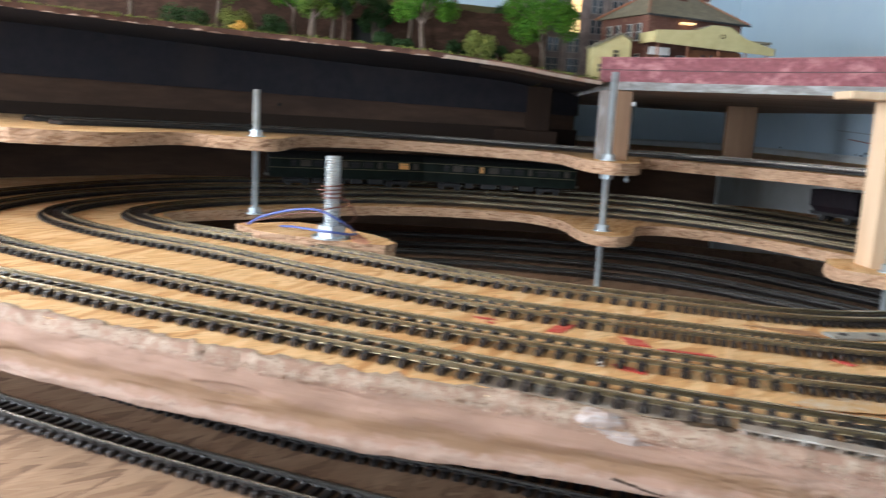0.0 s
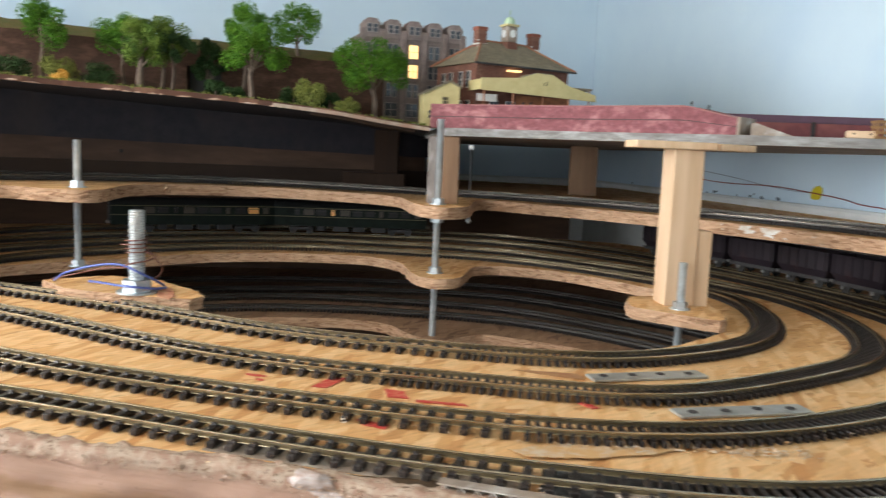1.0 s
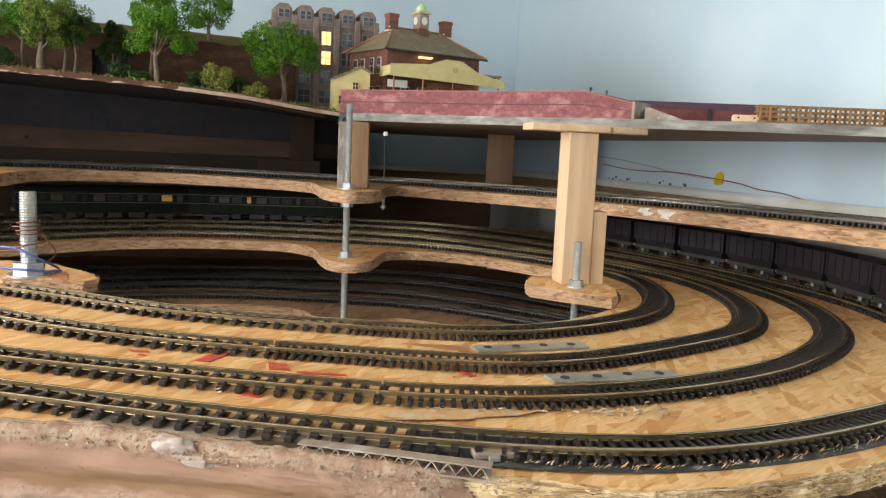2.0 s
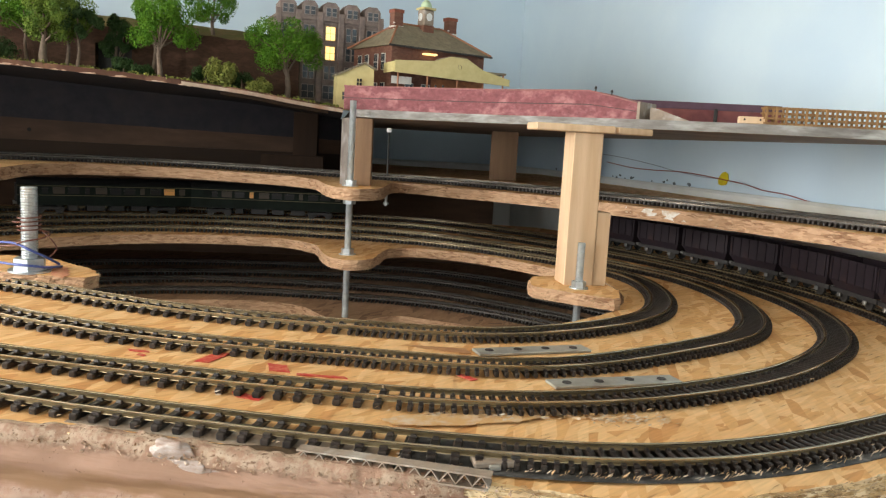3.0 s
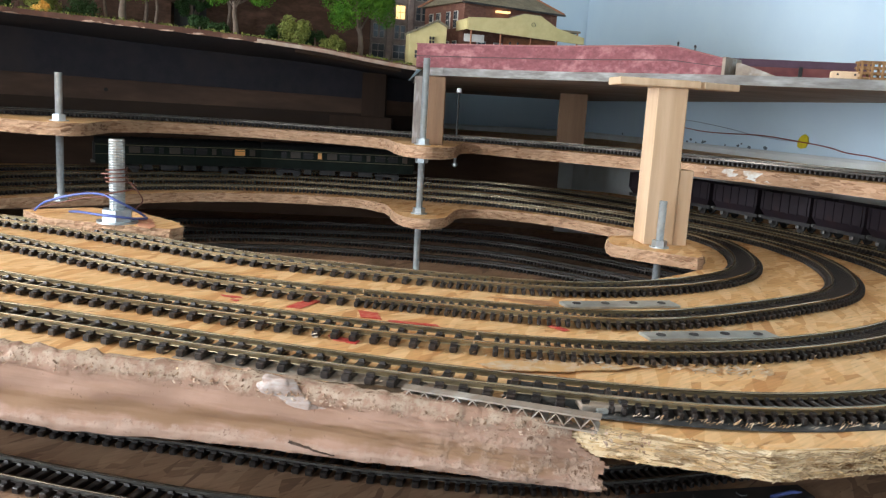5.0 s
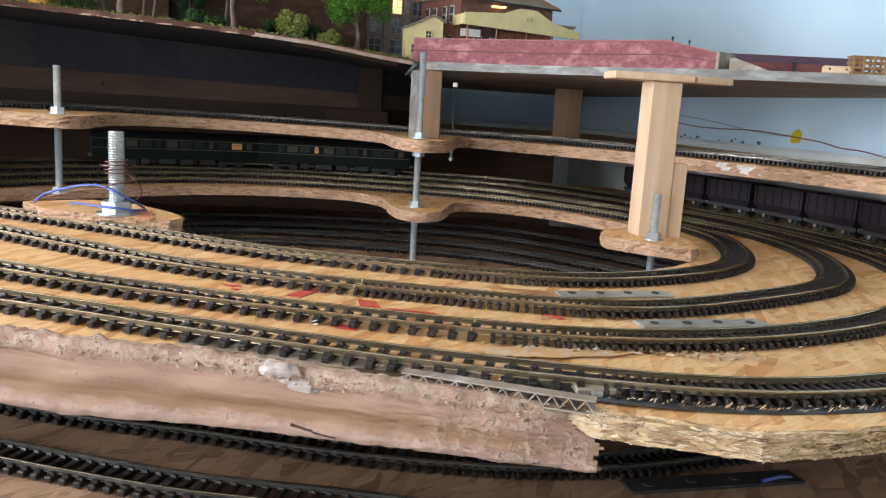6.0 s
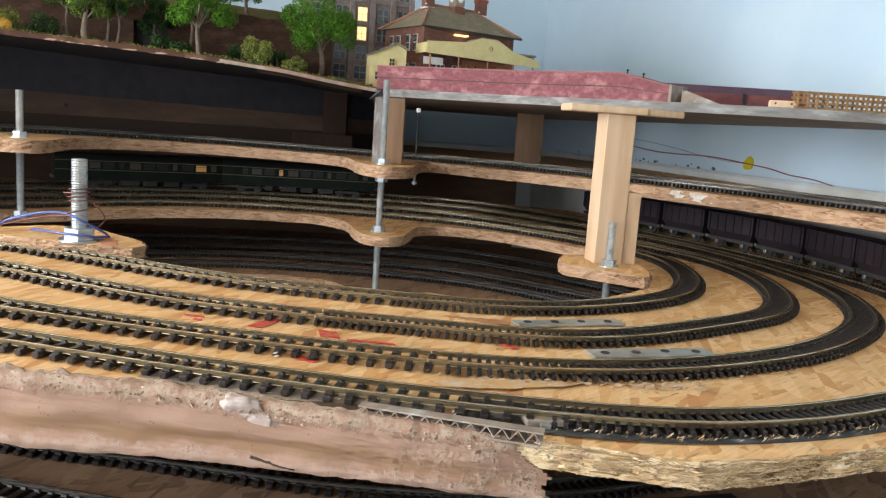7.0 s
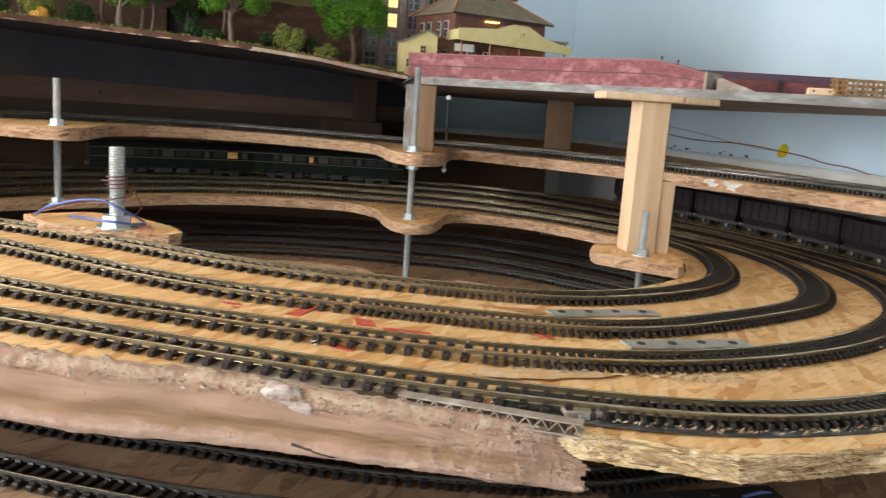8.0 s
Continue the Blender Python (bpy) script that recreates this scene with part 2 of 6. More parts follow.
M_WALL = mat("blue_wall", (0.57, 0.69, 0.77), 0.85, var=(0.54, 0.66, 0.755), scale=8, bump=0.12, bscale=90, stains=(0.50, 0.63, 0.745), sscale=3)
M_WHITE = mat("white_wall", (0.72, 0.74, 0.73), 0.85, var=(0.64, 0.66, 0.64), scale=14, bump=0.15, stains=(0.55, 0.54, 0.48), sscale=6)
M_CREAM = mat("cream_ceiling", (0.80, 0.73, 0.62), 0.9, var=(0.76, 0.69, 0.58), scale=6)
M_BRICKPINK = mat("pink_brick_paper", (0.25, 0.078, 0.085), 0.8, var=(0.165, 0.050, 0.057), scale=170, bump=0.5, bscale=300, stains=(0.40, 0.175, 0.175), sscale=60, stretch=(1, 1, 1.5))


# ---- geometry helpers ----
def mesh_from(bm, name, material, smooth=False):
    me = bpy.data.meshes.new(name)
    bm.normal_update()
    bm.to_mesh(me)
    bm.free()
    for mm in material if isinstance(material, (list, tuple)) else (material,):
        me.materials.append(mm)
    if smooth:
        for f in me.polygons:
            f.use_smooth = True
    return me


def part(name, bm, material, parent, label="", smooth=False):
    ob = new(name, mesh_from(bm, name, material, smooth))
    ob.parent = parent
    if label:
        ob["label"] = label
    return ob


def thing(name, label, category, at=(0, 0, 0), rz=0.0, group="", kind=""):
    ob = new(name)
    ob.matrix_world = pose(*at, 0, 0, rz)
    return tagged(ob, label, category, group, kind)


def solid(name, bm, material, label, category, group="", kind="", smooth=False, at=None):
    ob = new(name, mesh_from(bm, name, material, smooth))
    if at is not None:
        ob.matrix_world = at
    return tagged(ob, label, category, group, kind)


def box_bm(x0, x1, y0, y1, z0, z1, bevel=0.0, bm=None):
    bm = bm or bmesh.new()
    r = bmesh.ops.create_cube(bm, size=1)
    vs = r["verts"]
    for v in vs:
        v.co = Vector((x0 + (v.co.x + 0.5) * (x1 - x0), y0 + (v.co.y + 0.5) * (y1 - y0), z0 + (v.co.z + 0.5) * (z1 - z0)))
    if bevel:
        es = list({e for v in vs for e in v.link_edges})
        bmesh.ops.bevel(bm, geom=es, offset=bevel, segments=1, affect="EDGES")
    return bm


def cyl_bm(r, z0, z1, seg=16, r2=None, at=(0, 0), bm=None, rot=0.0):
    bm = bm or bmesh.new()
    m = Matrix.Translation((at[0], at[1], (z0 + z1) / 2)) @ Matrix.Rotation(rot, 4, "Z")
    bmesh.ops.create_cone(bm, cap_ends=True, segments=seg, radius1=r, radius2=r if r2 is None else r2, depth=z1 - z0, matrix=m)
    return bm


def spline(pts, step, closed=False):
    """Catmull-Rom through pts, as evenly spaced points."""
    P = [Vector(p) for p in pts]
    n = len(P)
    fine = []
    for i in range(n if closed else n - 1):
        a, b, c, d = (P[(i + k) % n] if closed else P[min(max(i + k, 0), n - 1)] for k in (-1, 0, 1, 2))
        for s in range(24):
            t = s / 24
            fine.append(0.5 * (2 * b + (c - a) * t + (2 * a - 5 * b + 4 * c - d) * t * t + (3 * b - a - 3 * c + d) * t ** 3))
    fine.append(P[0] if closed else P[-1])
    out, left = [fine[0]], step
    for a, b in zip(fine, fine[1:]):
        L = (b - a).length
        done = 0.0
        while L - done >= left and L > 0:
            done += left
            out.append(a.lerp(b, done / L))
            left = step
        left -= L - done
    return out


def shifted(line, d):
    """The line moved sideways to its left by d."""
    out = []
    for i, p in enumerate(line):
        t = (line[min(i + 1, len(line) - 1)] - line[max(i - 1, 0)]).normalized()
        out.append(Vector((p.x - t.y * d, p.y + t.x * d)))
    return out


def ragged(pts, step=0.006):
    """A closed outline with more points on its straight runs."""
    out = []
    for a, b in zip(pts, pts[1:] + pts[:1]):
        n = max(1, int((Vector(b) - Vector(a)).length / step))
        out += [(a[0] + (b[0] - a[0]) * i / n, a[1] + (b[1] - a[1]) * i / n) for i in range(n)]
    return out


def broken_rim(x, y):
    """How far the board's upper front edge has crumbled away."""
    if y > 0.40 or x < 0.13 or x > 0.32:
        return 0.0
    f = min(1.0, (x - 0.13) / 0.05) * min(1.0, (0.32 - x) / 0.05)
    return f * (0.0055 + 0.003 * noise.noise(Vector((x * 90, y * 90, 0))))


def sheet_bm(outer, inner=None, z0=0.0, z1=0.01, zf=None, rough=0.0, chip=None, layers=5):
    """A board cut to the outline, with an opening; the torn edges carry material 1, the underside material 2."""
    bm = bmesh.new()
    es = []
    for loop in (outer, inner):
        if not loop:
            continue
        vs = [bm.verts.new((p[0], p[1], z1)) for p in loop]
        es += [bm.edges.new((vs[i], vs[(i + 1) % len(vs)])) for i in range(len(vs))]
    bmesh.ops.triangle_fill(bm, use_beauty=True, use_dissolve=False, edges=es)
    bmesh.ops.recalc_face_normals(bm, faces=bm.faces[:])
    if bm.faces and sum(f.normal.z * f.calc_area() for f in bm.faces) < 0:
        bmesh.ops.reverse_faces(bm, faces=bm.faces[:])
    top = bm.faces[:]
    rim = [e for e in bm.edges if len(e.link_faces) == 1]
    stack = {}
    for e in rim:
        for v in e.verts:
            if v not in stack:
                stack[v] = [v] + [bm.verts.new((v.co.x, v.co.y, z1 + (z0 - z1) * k / layers)) for k in range(1, layers + 1)]
    low = {v: s[-1] for v, s in stack.items()}
    for f in top:
        for v in f.verts:
            if v not in low:
                low[v] = bm.verts.new((v.co.x, v.co.y, z0))
    for e in rim:
        a, b = e.verts
        f = e.link_faces[0]
        i = [lp.vert for lp in f.loops].index(a)
        if f.loops[i].link_loop_next.vert != b:
            a, b = b, a
        for k in range(layers):
            bm.faces.new((stack[b][k], stack[a][k], stack[a][k + 1], stack[b][k + 1])).material_index = 1
    for f in top:
        g = bm.faces.new([low[v] for v in reversed(f.verts)])
        g.material_index = 2
    if rough:
        for s in stack.values():
            for k, v in enumerate(s):
                o = Vector(v.co)
                d = noise.noise_vector(Vector((o.x * 60, o.y * 60, o.z * 60))) * rough
                d += noise.noise_vector(Vector((o.x * 170, o.y * 170, o.z * 420))) * rough * 0.9
                d += noise.noise_vector(Vector((o.x * 520, o.y * 520, o.z * 900))) * rough * 0.6
                v.co.x += d.x
                v.co.y += d.y
                if chip:
                    c = chip(o.x, o.y)
                    v.co.y += c * (1 - k / layers) ** 1.3
                    v.co.z -= (c * 0.18 if k == 0 else 0) + d.z * (0.5 if c else 0.15)
    if zf:
        for v in bm.verts:
            v.co.z += zf(v.co.x, v.co.y)
    return bm


def sweep_bm(line, profile, zf=None, bm=None, closed=False, slots=None):
    """The profile (sideways, height) drawn along a plan line."""
    bm = bm or bmesh.new()
    rings = []
    n = len(line)
    for i, p in enumerate(line):
        a, b = (line[i - 1] if i or closed else line[0]), (line[(i + 1) % n] if i < n - 1 or closed else line[-1])
        t = Vector((b.x - a.x, b.y - a.y)).normalized()
        z = zf(p.x, p.y) if zf else 0
        rings.append([bm.verts.new((p.x - t.y * u, p.y + t.x * u, z + w)) for u, w in profile])
    m = len(profile)
    for i in range(n if closed else n - 1):
        r, s = rings[i], rings[(i + 1) % n]
        for k in range(m):
            f = bm.faces.new((r[k], s[k], s[(k + 1) % m], r[(k + 1) % m]))
            if slots:
                f.material_index = slots[k]
    if not closed:
        bm.faces.new(rings[0])
        bm.faces.new(list(reversed(rings[-1])))
    bmesh.ops.recalc_face_normals(bm, faces=bm.faces[:])
    return bm


def tube_bm(pts, r, seg=6, bm=None):
    bm = bm or bmesh.new()
    rings = []
    P = [Vector(p) for p in pts]
    for i, p in enumerate(P):
        t = (P[min(i + 1, len(P) - 1)] - P[max(i - 1, 0)]).normalized()
        u = t.cross(Vector((0.3, 0.2, 1))).normalized()
        v = t.cross(u)
        rings.append([bm.verts.new(p + r * (math.cos(k * 2 * math.pi / seg) * u + math.sin(k * 2 * math.pi / seg) * v)) for k in range(seg)])
    for a, b in zip(rings, rings[1:]):
        for k in range(seg):
            bm.faces.new((a[k], a[(k + 1) % seg], b[(k + 1) % seg], b[k]))
    return bm


# ---- plan ----
LINE = {
    "a": [(-.35, .88), (-.30, .80), (-.2, .745), (-.103, .695), (.002, .632), (.087, .598), (.197, .568), (.25, .560), (.311, .572), (.382, .608), (.424, .645), (.453, .69), (.478, .76), (.486, .83), (.472, .893), (.434, .952), (.389, 1.008), (.322, 1.071), (.25, 1.112), (.124, 1.145), (.044, 1.159), (-.035, 1.156), (-.118, 1.137), (-.20, 1.085), (-.30, 1.0)],
    "b": [(-.42, .84), (-.33, .74), (-.2, .67), (-.107, .611), (-.037, .567), (.043, .531), (.149, .502), (.233, .482), (.281, .480), (.338, .5), (.412, .54), (.468, .576), (.505, .625), (.533, .689), (.548, .765), (.545, .83), (.528, .892), (.453, 1.021), (.401, 1.075), (.334, 1.146), (.27, 1.192), (.2, 1.215), (.122, 1.232), (.038, 1.245), (-.05, 1.245), (-.13, 1.219), (-.28, 1.13), (-.39, 1.0)],
    "c": [(-.48, .78), (-.38, .66), (-.2, .565), (-.073, .503), (-.016, .481), (.054, .456), (.126, .434), (.198, .417), (.25, .413), (.305, .419), (.357, .434), (.422, .463), (.478, .503), (.538, .562), (.58, .64), (.598, .71), (.601, .78), (.592, .86), (.572, .94), (.533, 1.03), (.476, 1.11), (.428, 1.173), (.352, 1.252), (.29, 1.295), (.212, 1.316), (.12, 1.322), (.032, 1.322), (-.145, 1.288), (-.34, 1.19), (-.47, 1.0)],
    "d": [(-.55, .74), (-.42, .60), (-.2, .495), (-.039, .432), (.015, .410), (.126, .371), (.221, .346), (.268, .338), (.306, .338), (.348, .346), (.39, .359), (.5, .41), (.585, .49), (.637, .59), (.656, .68), (.657, .76), (.643, .85), (.62, .93), (.582, 1.03), (.54, 1.13), (.485, 1.224), (.41, 1.318), (.317, 1.388), (.217, 1.408), (0, 1.42), (-.2, 1.38), (-.42, 1.25), (-.54, 1.0)],
}
STEP = 0.0039


def eased(line, rounds):
    """A closed line with its small kinks drawn out."""
    L = list(line[:-1])
    for _ in range(rounds):
        L = [(L[i - 1] + 2 * L[i] + L[(i + 1) % len(L)]) / 4 for i in range(len(L))]
    return L + [L[0]]


PATHS = {k: shifted(eased(spline(v, STEP, True), 90), 0.0155) for k, v in LINE.items()}
RING_OUT = [(-.72, .76), (-.45, .57), (-.2, .466), (-.039, .411), (.045, .389), (.124, .362), (.198, .338), (.274, .313), (.319, .322), (.374, .336), (.5, .385), (.62, .47), (.70, .60), (.733, .80), (.722, .97), (.66, 1.16), (.5, 1.37), (.2, 1.47), (-.2, 1.45), (-.5, 1.33), (-.68, 1.1), (-.74, .9)]
HOLE = [(-.31, .90), (-.27, .84), (-.2, .79), (-.10, .735), (.0, .672), (.09, .635), (.19, .608), (.25, .60), (.30, .615), (.35, .65), (.40, .70), (.432, .78), (.43, .86), (.403, .915), (.334, 1.006), (.267, 1.044), (.224, 1.035), (.207, .985), (.195, .945), (.173, .928), (.150, .942), (.138, .985), (.128, 1.05), (.09, 1.095), (.05, 1.103), (-.025, 1.104), (-.121, 1.07), (-.206, .998), (-.27, .95)]
hole_line = [(p.x, p.y) for p in spline(HOLE, 0.004, True)[:-1]]
LOW = -0.075


def z_up(x, y):
    return 0.0800 + (0.015 if x < 0.17 else 0.004) * (0.17 - x)


# ---- structure: the helix boards ----
bm = sheet_bm(ragged(RING_OUT, 0.004), hole_line, -0.0118, 0.0, rough=0.0012, chip=broken_rim)
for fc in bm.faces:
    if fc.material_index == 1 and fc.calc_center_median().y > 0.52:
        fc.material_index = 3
solid("helix_board", bm, (M_OSB, M_EDGEPALE, M_OSB_DARK, M_EDGE), "strand board of the helix carrying four curved tracks", "board", kind="structure")
LOW_HOLE = HOLE[:11] + [(.425, .80), (.40, .86), (.331, .928), (.272, .966), (.235, .986), (.216, .978), (.197, .962), (.178, .952), (.155, .960), (.138, .985), (.113, 1.03), (.067, 1.052), (.011, 1.054), (-.049, 1.045), (-.121, 1.005), (-.206, .95), (-.27, .92)]
low_hole = [(p.x, p.y) for p in spline(LOW_HOLE, 0.004, True)[:-1]]
low_out = [(p[0] * 1.1 - 0.02, p[1] if p[1] > 0.7 else p[1] - 0.13) for p in RING_OUT]
solid("lower_board", sheet_bm(low_out, low_hole, LOW - 0.0125, LOW, rough=0.0014), (M_OSB_DARK, M_EDGE, M_OSB_DARK), "darker brown strand board one turn lower in the helix", "board", kind="structure")
UP_EDGE = [(.73, .40), (.66, .53), (.60, .655), (.556, .748), (.518, .818), (.488, .862), (.456, .905), (.425, .95), (.375, 1.0), (.309, 1.05), (.235, 1.10), (.208, .985), (.196, .95), (.173, .930), (.150, .945), (.138, .99), (.118, 1.09), (.03, 1.13), (-.06, 1.135), (-.15, 1.10), (-.196, 1.03), (-.195, .915), (-.24, .90), (-.30, .905), (-.33, .80), (-.40, .76)]
up_edge = [(p.x, p.y) for p in spline(UP_EDGE, 0.004)]
solid("upper_board", sheet_bm(up_edge + [(-.9, .80), (-.9, 1.75), (.60, 1.75), (.66, 1.3), (.71, .95), (.745, .7), (.78, .40)], None, -0.0135, 0.0, zf=z_up, rough=0.0012), (M_OSB, M_EDGE, M_OSB_DARK), "strand board shelf one turn higher in the helix", "board", kind="structure")

# ---- tracks ----
RAIL = [(-0.0011, 0.0033), (0.0011, 0.0033), (0.0010, 0.0037), (0.0004, 0.0040), (0.0004, 0.0052), (0.0008, 0.0055), (0.0008, 0.0060), (0.0005, 0.0063), (-0.0005, 0.0063), (-0.0008, 0.0060), (-0.0008, 0.0055), (-0.0004, 0.0052), (-0.0004, 0.0040), (-0.0010, 0.0037)]
RAIL_SLOTS = (1, 1, 1, 1, 1, 0, 0, 0, 0, 0, 1, 1, 1, 1)


def sleeper_bm(hw):
    """A moulded sleeper with rounded shoulders and a pair of chairs under each rail."""
    bm = box_bm(-hw, hw, -0.0145, 0.0145, 0.0, 0.0034, 0.0006)
    for s in (-1, 1):
        for k in (-1, 1):
            y = s * 0.00875 + k * 0.0020
            a = len(bm.verts)
            box_bm(-hw * 0.85, hw * 0.85, y - 0.0011, y + 0.0011, 0.0032, 0.0046, 0.0, bm)
            bm.verts.ensure_lookup_table()
            for v in bm.verts[a:]:
                if v.co.z > 0.0042:
                    v.co.x *= 0.6
                    v.co.y = y + (v.co.y - y) * 0.55
    return bm


SLEEPER = mesh_from(sleeper_bm(0.0013), "sleeper", M_SLEEPER)
SLEEPER_WIDE = mesh_from(sleeper_bm(0.0021), "sleeper", M_SLEEPER)
PITCH, PITCH_WIDE = 0.0055, 0.0104


def track(line, zf, label, single, joint=-9.0, metals=(M_RAIL, M_WEB), loose=PITCH_WIDE):
    """Two rails on sleepers along a plan line; sleepers where single(x, y) holds are pieces of their own, and left of the joint they lie wider apart."""
    t = thing("model_track", label, "railway track", group="tracks of the helix")
    for s in (-1, 1):
        part("rail", sweep_bm(shifted(line, s * 0.00875), RAIL, zf, slots=RAIL_SLOTS), metals, t, "nickel rail with a tarnished web")
    verts, faces = [], []
    run, at = 0.0, PITCH
    for a, b in zip(line, line[1:]):
        d = b - a
        if run + d.length < at:
            run += d.length
            continue
        p = a.lerp(b, (at - run) / d.length)
        run += d.length
        wide = p.x < joint and p.y < 0.80
        at += loose if wide else PITCH
        shape = SLEEPER_WIDE if wide else SLEEPER
        m = Matrix.Translation((p.x, p.y, zf(p.x, p.y))) @ Matrix.Rotation(math.atan2(d.y, d.x) + random.uniform(-0.03, 0.03), 4, "Z")
        if single(p.x, p.y):
            ob = new("sleeper", shape)
            ob.parent = t
            ob.matrix_local = m
        else:
            k = len(verts)
            verts += [m @ v.co for v in shape.vertices]
            faces += [[k + j for j in f.vertices] for f in shape.polygons]
    if verts:
        me = bpy.data.meshes.new("sleeper_run")
        me.from_pydata(verts, [], faces)
        me.materials.append(M_SLEEPER)
        ob = new("sleeper_run", me)
        ob.parent = t
        ob["kind"] = "stuff"
    return t


flat = lambda x, y: 0.0005
for key, lab, joint in (("a", "innermost curved model track with black sleepers", .16), ("b", "second curved model track with black sleepers", .109), ("c", "third curved model track with black sleepers", .174), ("d", "outermost curved model track with black sleepers", .218)):
    track(PATHS[key], flat, lab, lambda x, y: y < 0.74 and -0.16 < x < 0.5, joint)
lowz = lambda x, y: LOW + 0.0005
LOW_SWAY = {"c": ((-.20, -.028), (-.064, -.020), (.025, -.008), (.11, -.006), (.169, .0), (.201, .003), (.245, .008), (.302, .016), (.42, .020)), "d": ((-.20, -.025), (-.04, -.023), (.03, -.018), (.11, -.004), (.20, .0), (.42, .0))}


def low_line(key):
    """The helix line one turn lower: a little flatter behind, and swaying from the upper one in front."""
    out = []
    for p in PATHS[key]:
        y = p.y if p.y < .8 else .8 + (p.y - .8) * .88
        knots = LOW_SWAY.get(key, ((-.2, 0.0), (.42, 0.0)))
        x = max(knots[0][0], min(knots[-1][0] - 1e-6, p.x))
        for (x0, d0), (x1, d1) in zip(knots, knots[1:]):
            if x0 <= x < x1:
                y += (d0 + (d1 - d0) * (x - x0) / (x1 - x0)) * max(0.0, min(1.0, (.80 - p.y) / .20))
        out.append(Vector((p.x, y)))
    return eased(out, 30)


for key in ("a", "b", "c", "d"):
    track(low_line(key), lowz, "dusty curved model track on the lower board", lambda x, y: False, .16, (M_RAILDUST, M_WEBDUST), .0080)
upz = lambda x, y: z_up(x, y) + 0.0005
UP_LINE = [(.765, .42), (.697, .55), (.637, .672), (.592, .768), (.552, .84), (.52, .886), (.487, .93), (.455, .976), (.40, 1.04), (.33, 1.10), (.24, 1.145), (.12, 1.17), (0.0, 1.18), (-.12, 1.165), (-.23, 1.10), (-.33, 1.0), (-.42, .88)]
for d in (0.0, 0.060):
    track(shifted(spline(UP_LINE, STEP), -d), upz, "curved model track on the upper shelf", lambda x, y: False, metals=(M_RAILDUST, M_WEBDUST))

# ---- pink plaster front under the board ----
front = spline([Vector(p) for p in RING_OUT[1:7]] + [Vector((.232, .327))], 0.0020)
facing = thing("plaster_front", "rough pink plaster facing smeared along the board's front edge", "plaster facing", (.1, .37, -.02))
ROWS = 56


def facing_point(i, f):
    """A place on the smeared face: along the edge by i, from top (0) to bottom (1) by f."""
    p = front[i]
    t = (front[min(i + 1, len(front) - 1)] - front[max(i - 1, 0)]).normalized()
    nrm = Vector((t.y, -t.x))
    x, y = p.x, p.y
    nz = lambda s, w, o=0.0: noise.noise(Vector((x * s + o, y * s, f * w)))
    fall = max(0.0, min(1.0, (x - 0.170) / 0.055))
    h = 0.0332 - 0.0080 * max(0.0, min(1.0, (x + 0.02) / 0.155)) - 0.0013 * max(0.0, min(1.0, (x - 0.135) / 0.065)) + 0.0005 * noise.noise(Vector((x * 70, 3, 0)))
    bow = 0.0034 + 0.0028 * f + 0.0020 * math.sin(f * 3.1) - 0.0017 * math.exp(-((f - 0.64) / 0.14) ** 2)
    bow += 0.0016 * nz(40, 4) + 0.00025 * nz(22, 14) + 0.0003 * nz(170, 10)
    if f < 0.30:
        k = 1 - f / 0.30
        k *= 0.45 + 0.9 * max(0.0, min(1.0, 0.5 + 1.6 * noise.noise(Vector((x * 26, y * 26, 8)))))
        bow += k * (0.0008 * nz(240, 22) - 0.0022 * max(0.0, nz(330, 26, 9.0) - 0.12))
    if f > 0.76:
        k = (f - 0.76) / 0.24
        bow += 0.0022 * math.sin(k * 3.0) * (0.8 + 0.35 * nz(120, 9)) + 0.0005 * nz(330, 20)
    worn = max(0.0, min(1.0, (x - 0.09) / 0.05))
    bow += worn * (0.0006 * nz(210, 16, 6.0) - 0.0022 * max(0.0, nz(290, 22, 2.0) - 0.20))
    cut = max(0.0, nz(16, 5, 4.0) * 1.6 - 0.55)
    bow -= 0.0016 * min(1.0, cut * 4)
    bow -= 0.0105 * fall ** 1.5 * max(0.0, 1.15 - f)
    q = p + nrm * bow
    z = -0.0012 - h * f - 0.004 * fall * (1 - f) + ((0.0022, 0.0005)[f == 1] * noise.noise(Vector((x * 150, y * 150, 5))) if f in (0, 1) else 0)
    if f < 0.07:
        k = 1 - f / 0.07
        q -= nrm * k * (0.0062 + 0.0040 * noise.noise(Vector((x * 85, y * 85, 2))))
        z += min(1.0, k * 2.4) * (0.0026 + 0.0005 * nz(120, 8)) + f * h * min(1.0, k * 2.4)
    if f > 0.9:
        z += 0.016 * max(0.0, fall - 0.75)
    return Vector((q.x - .1, q.y - .37, z + .02))


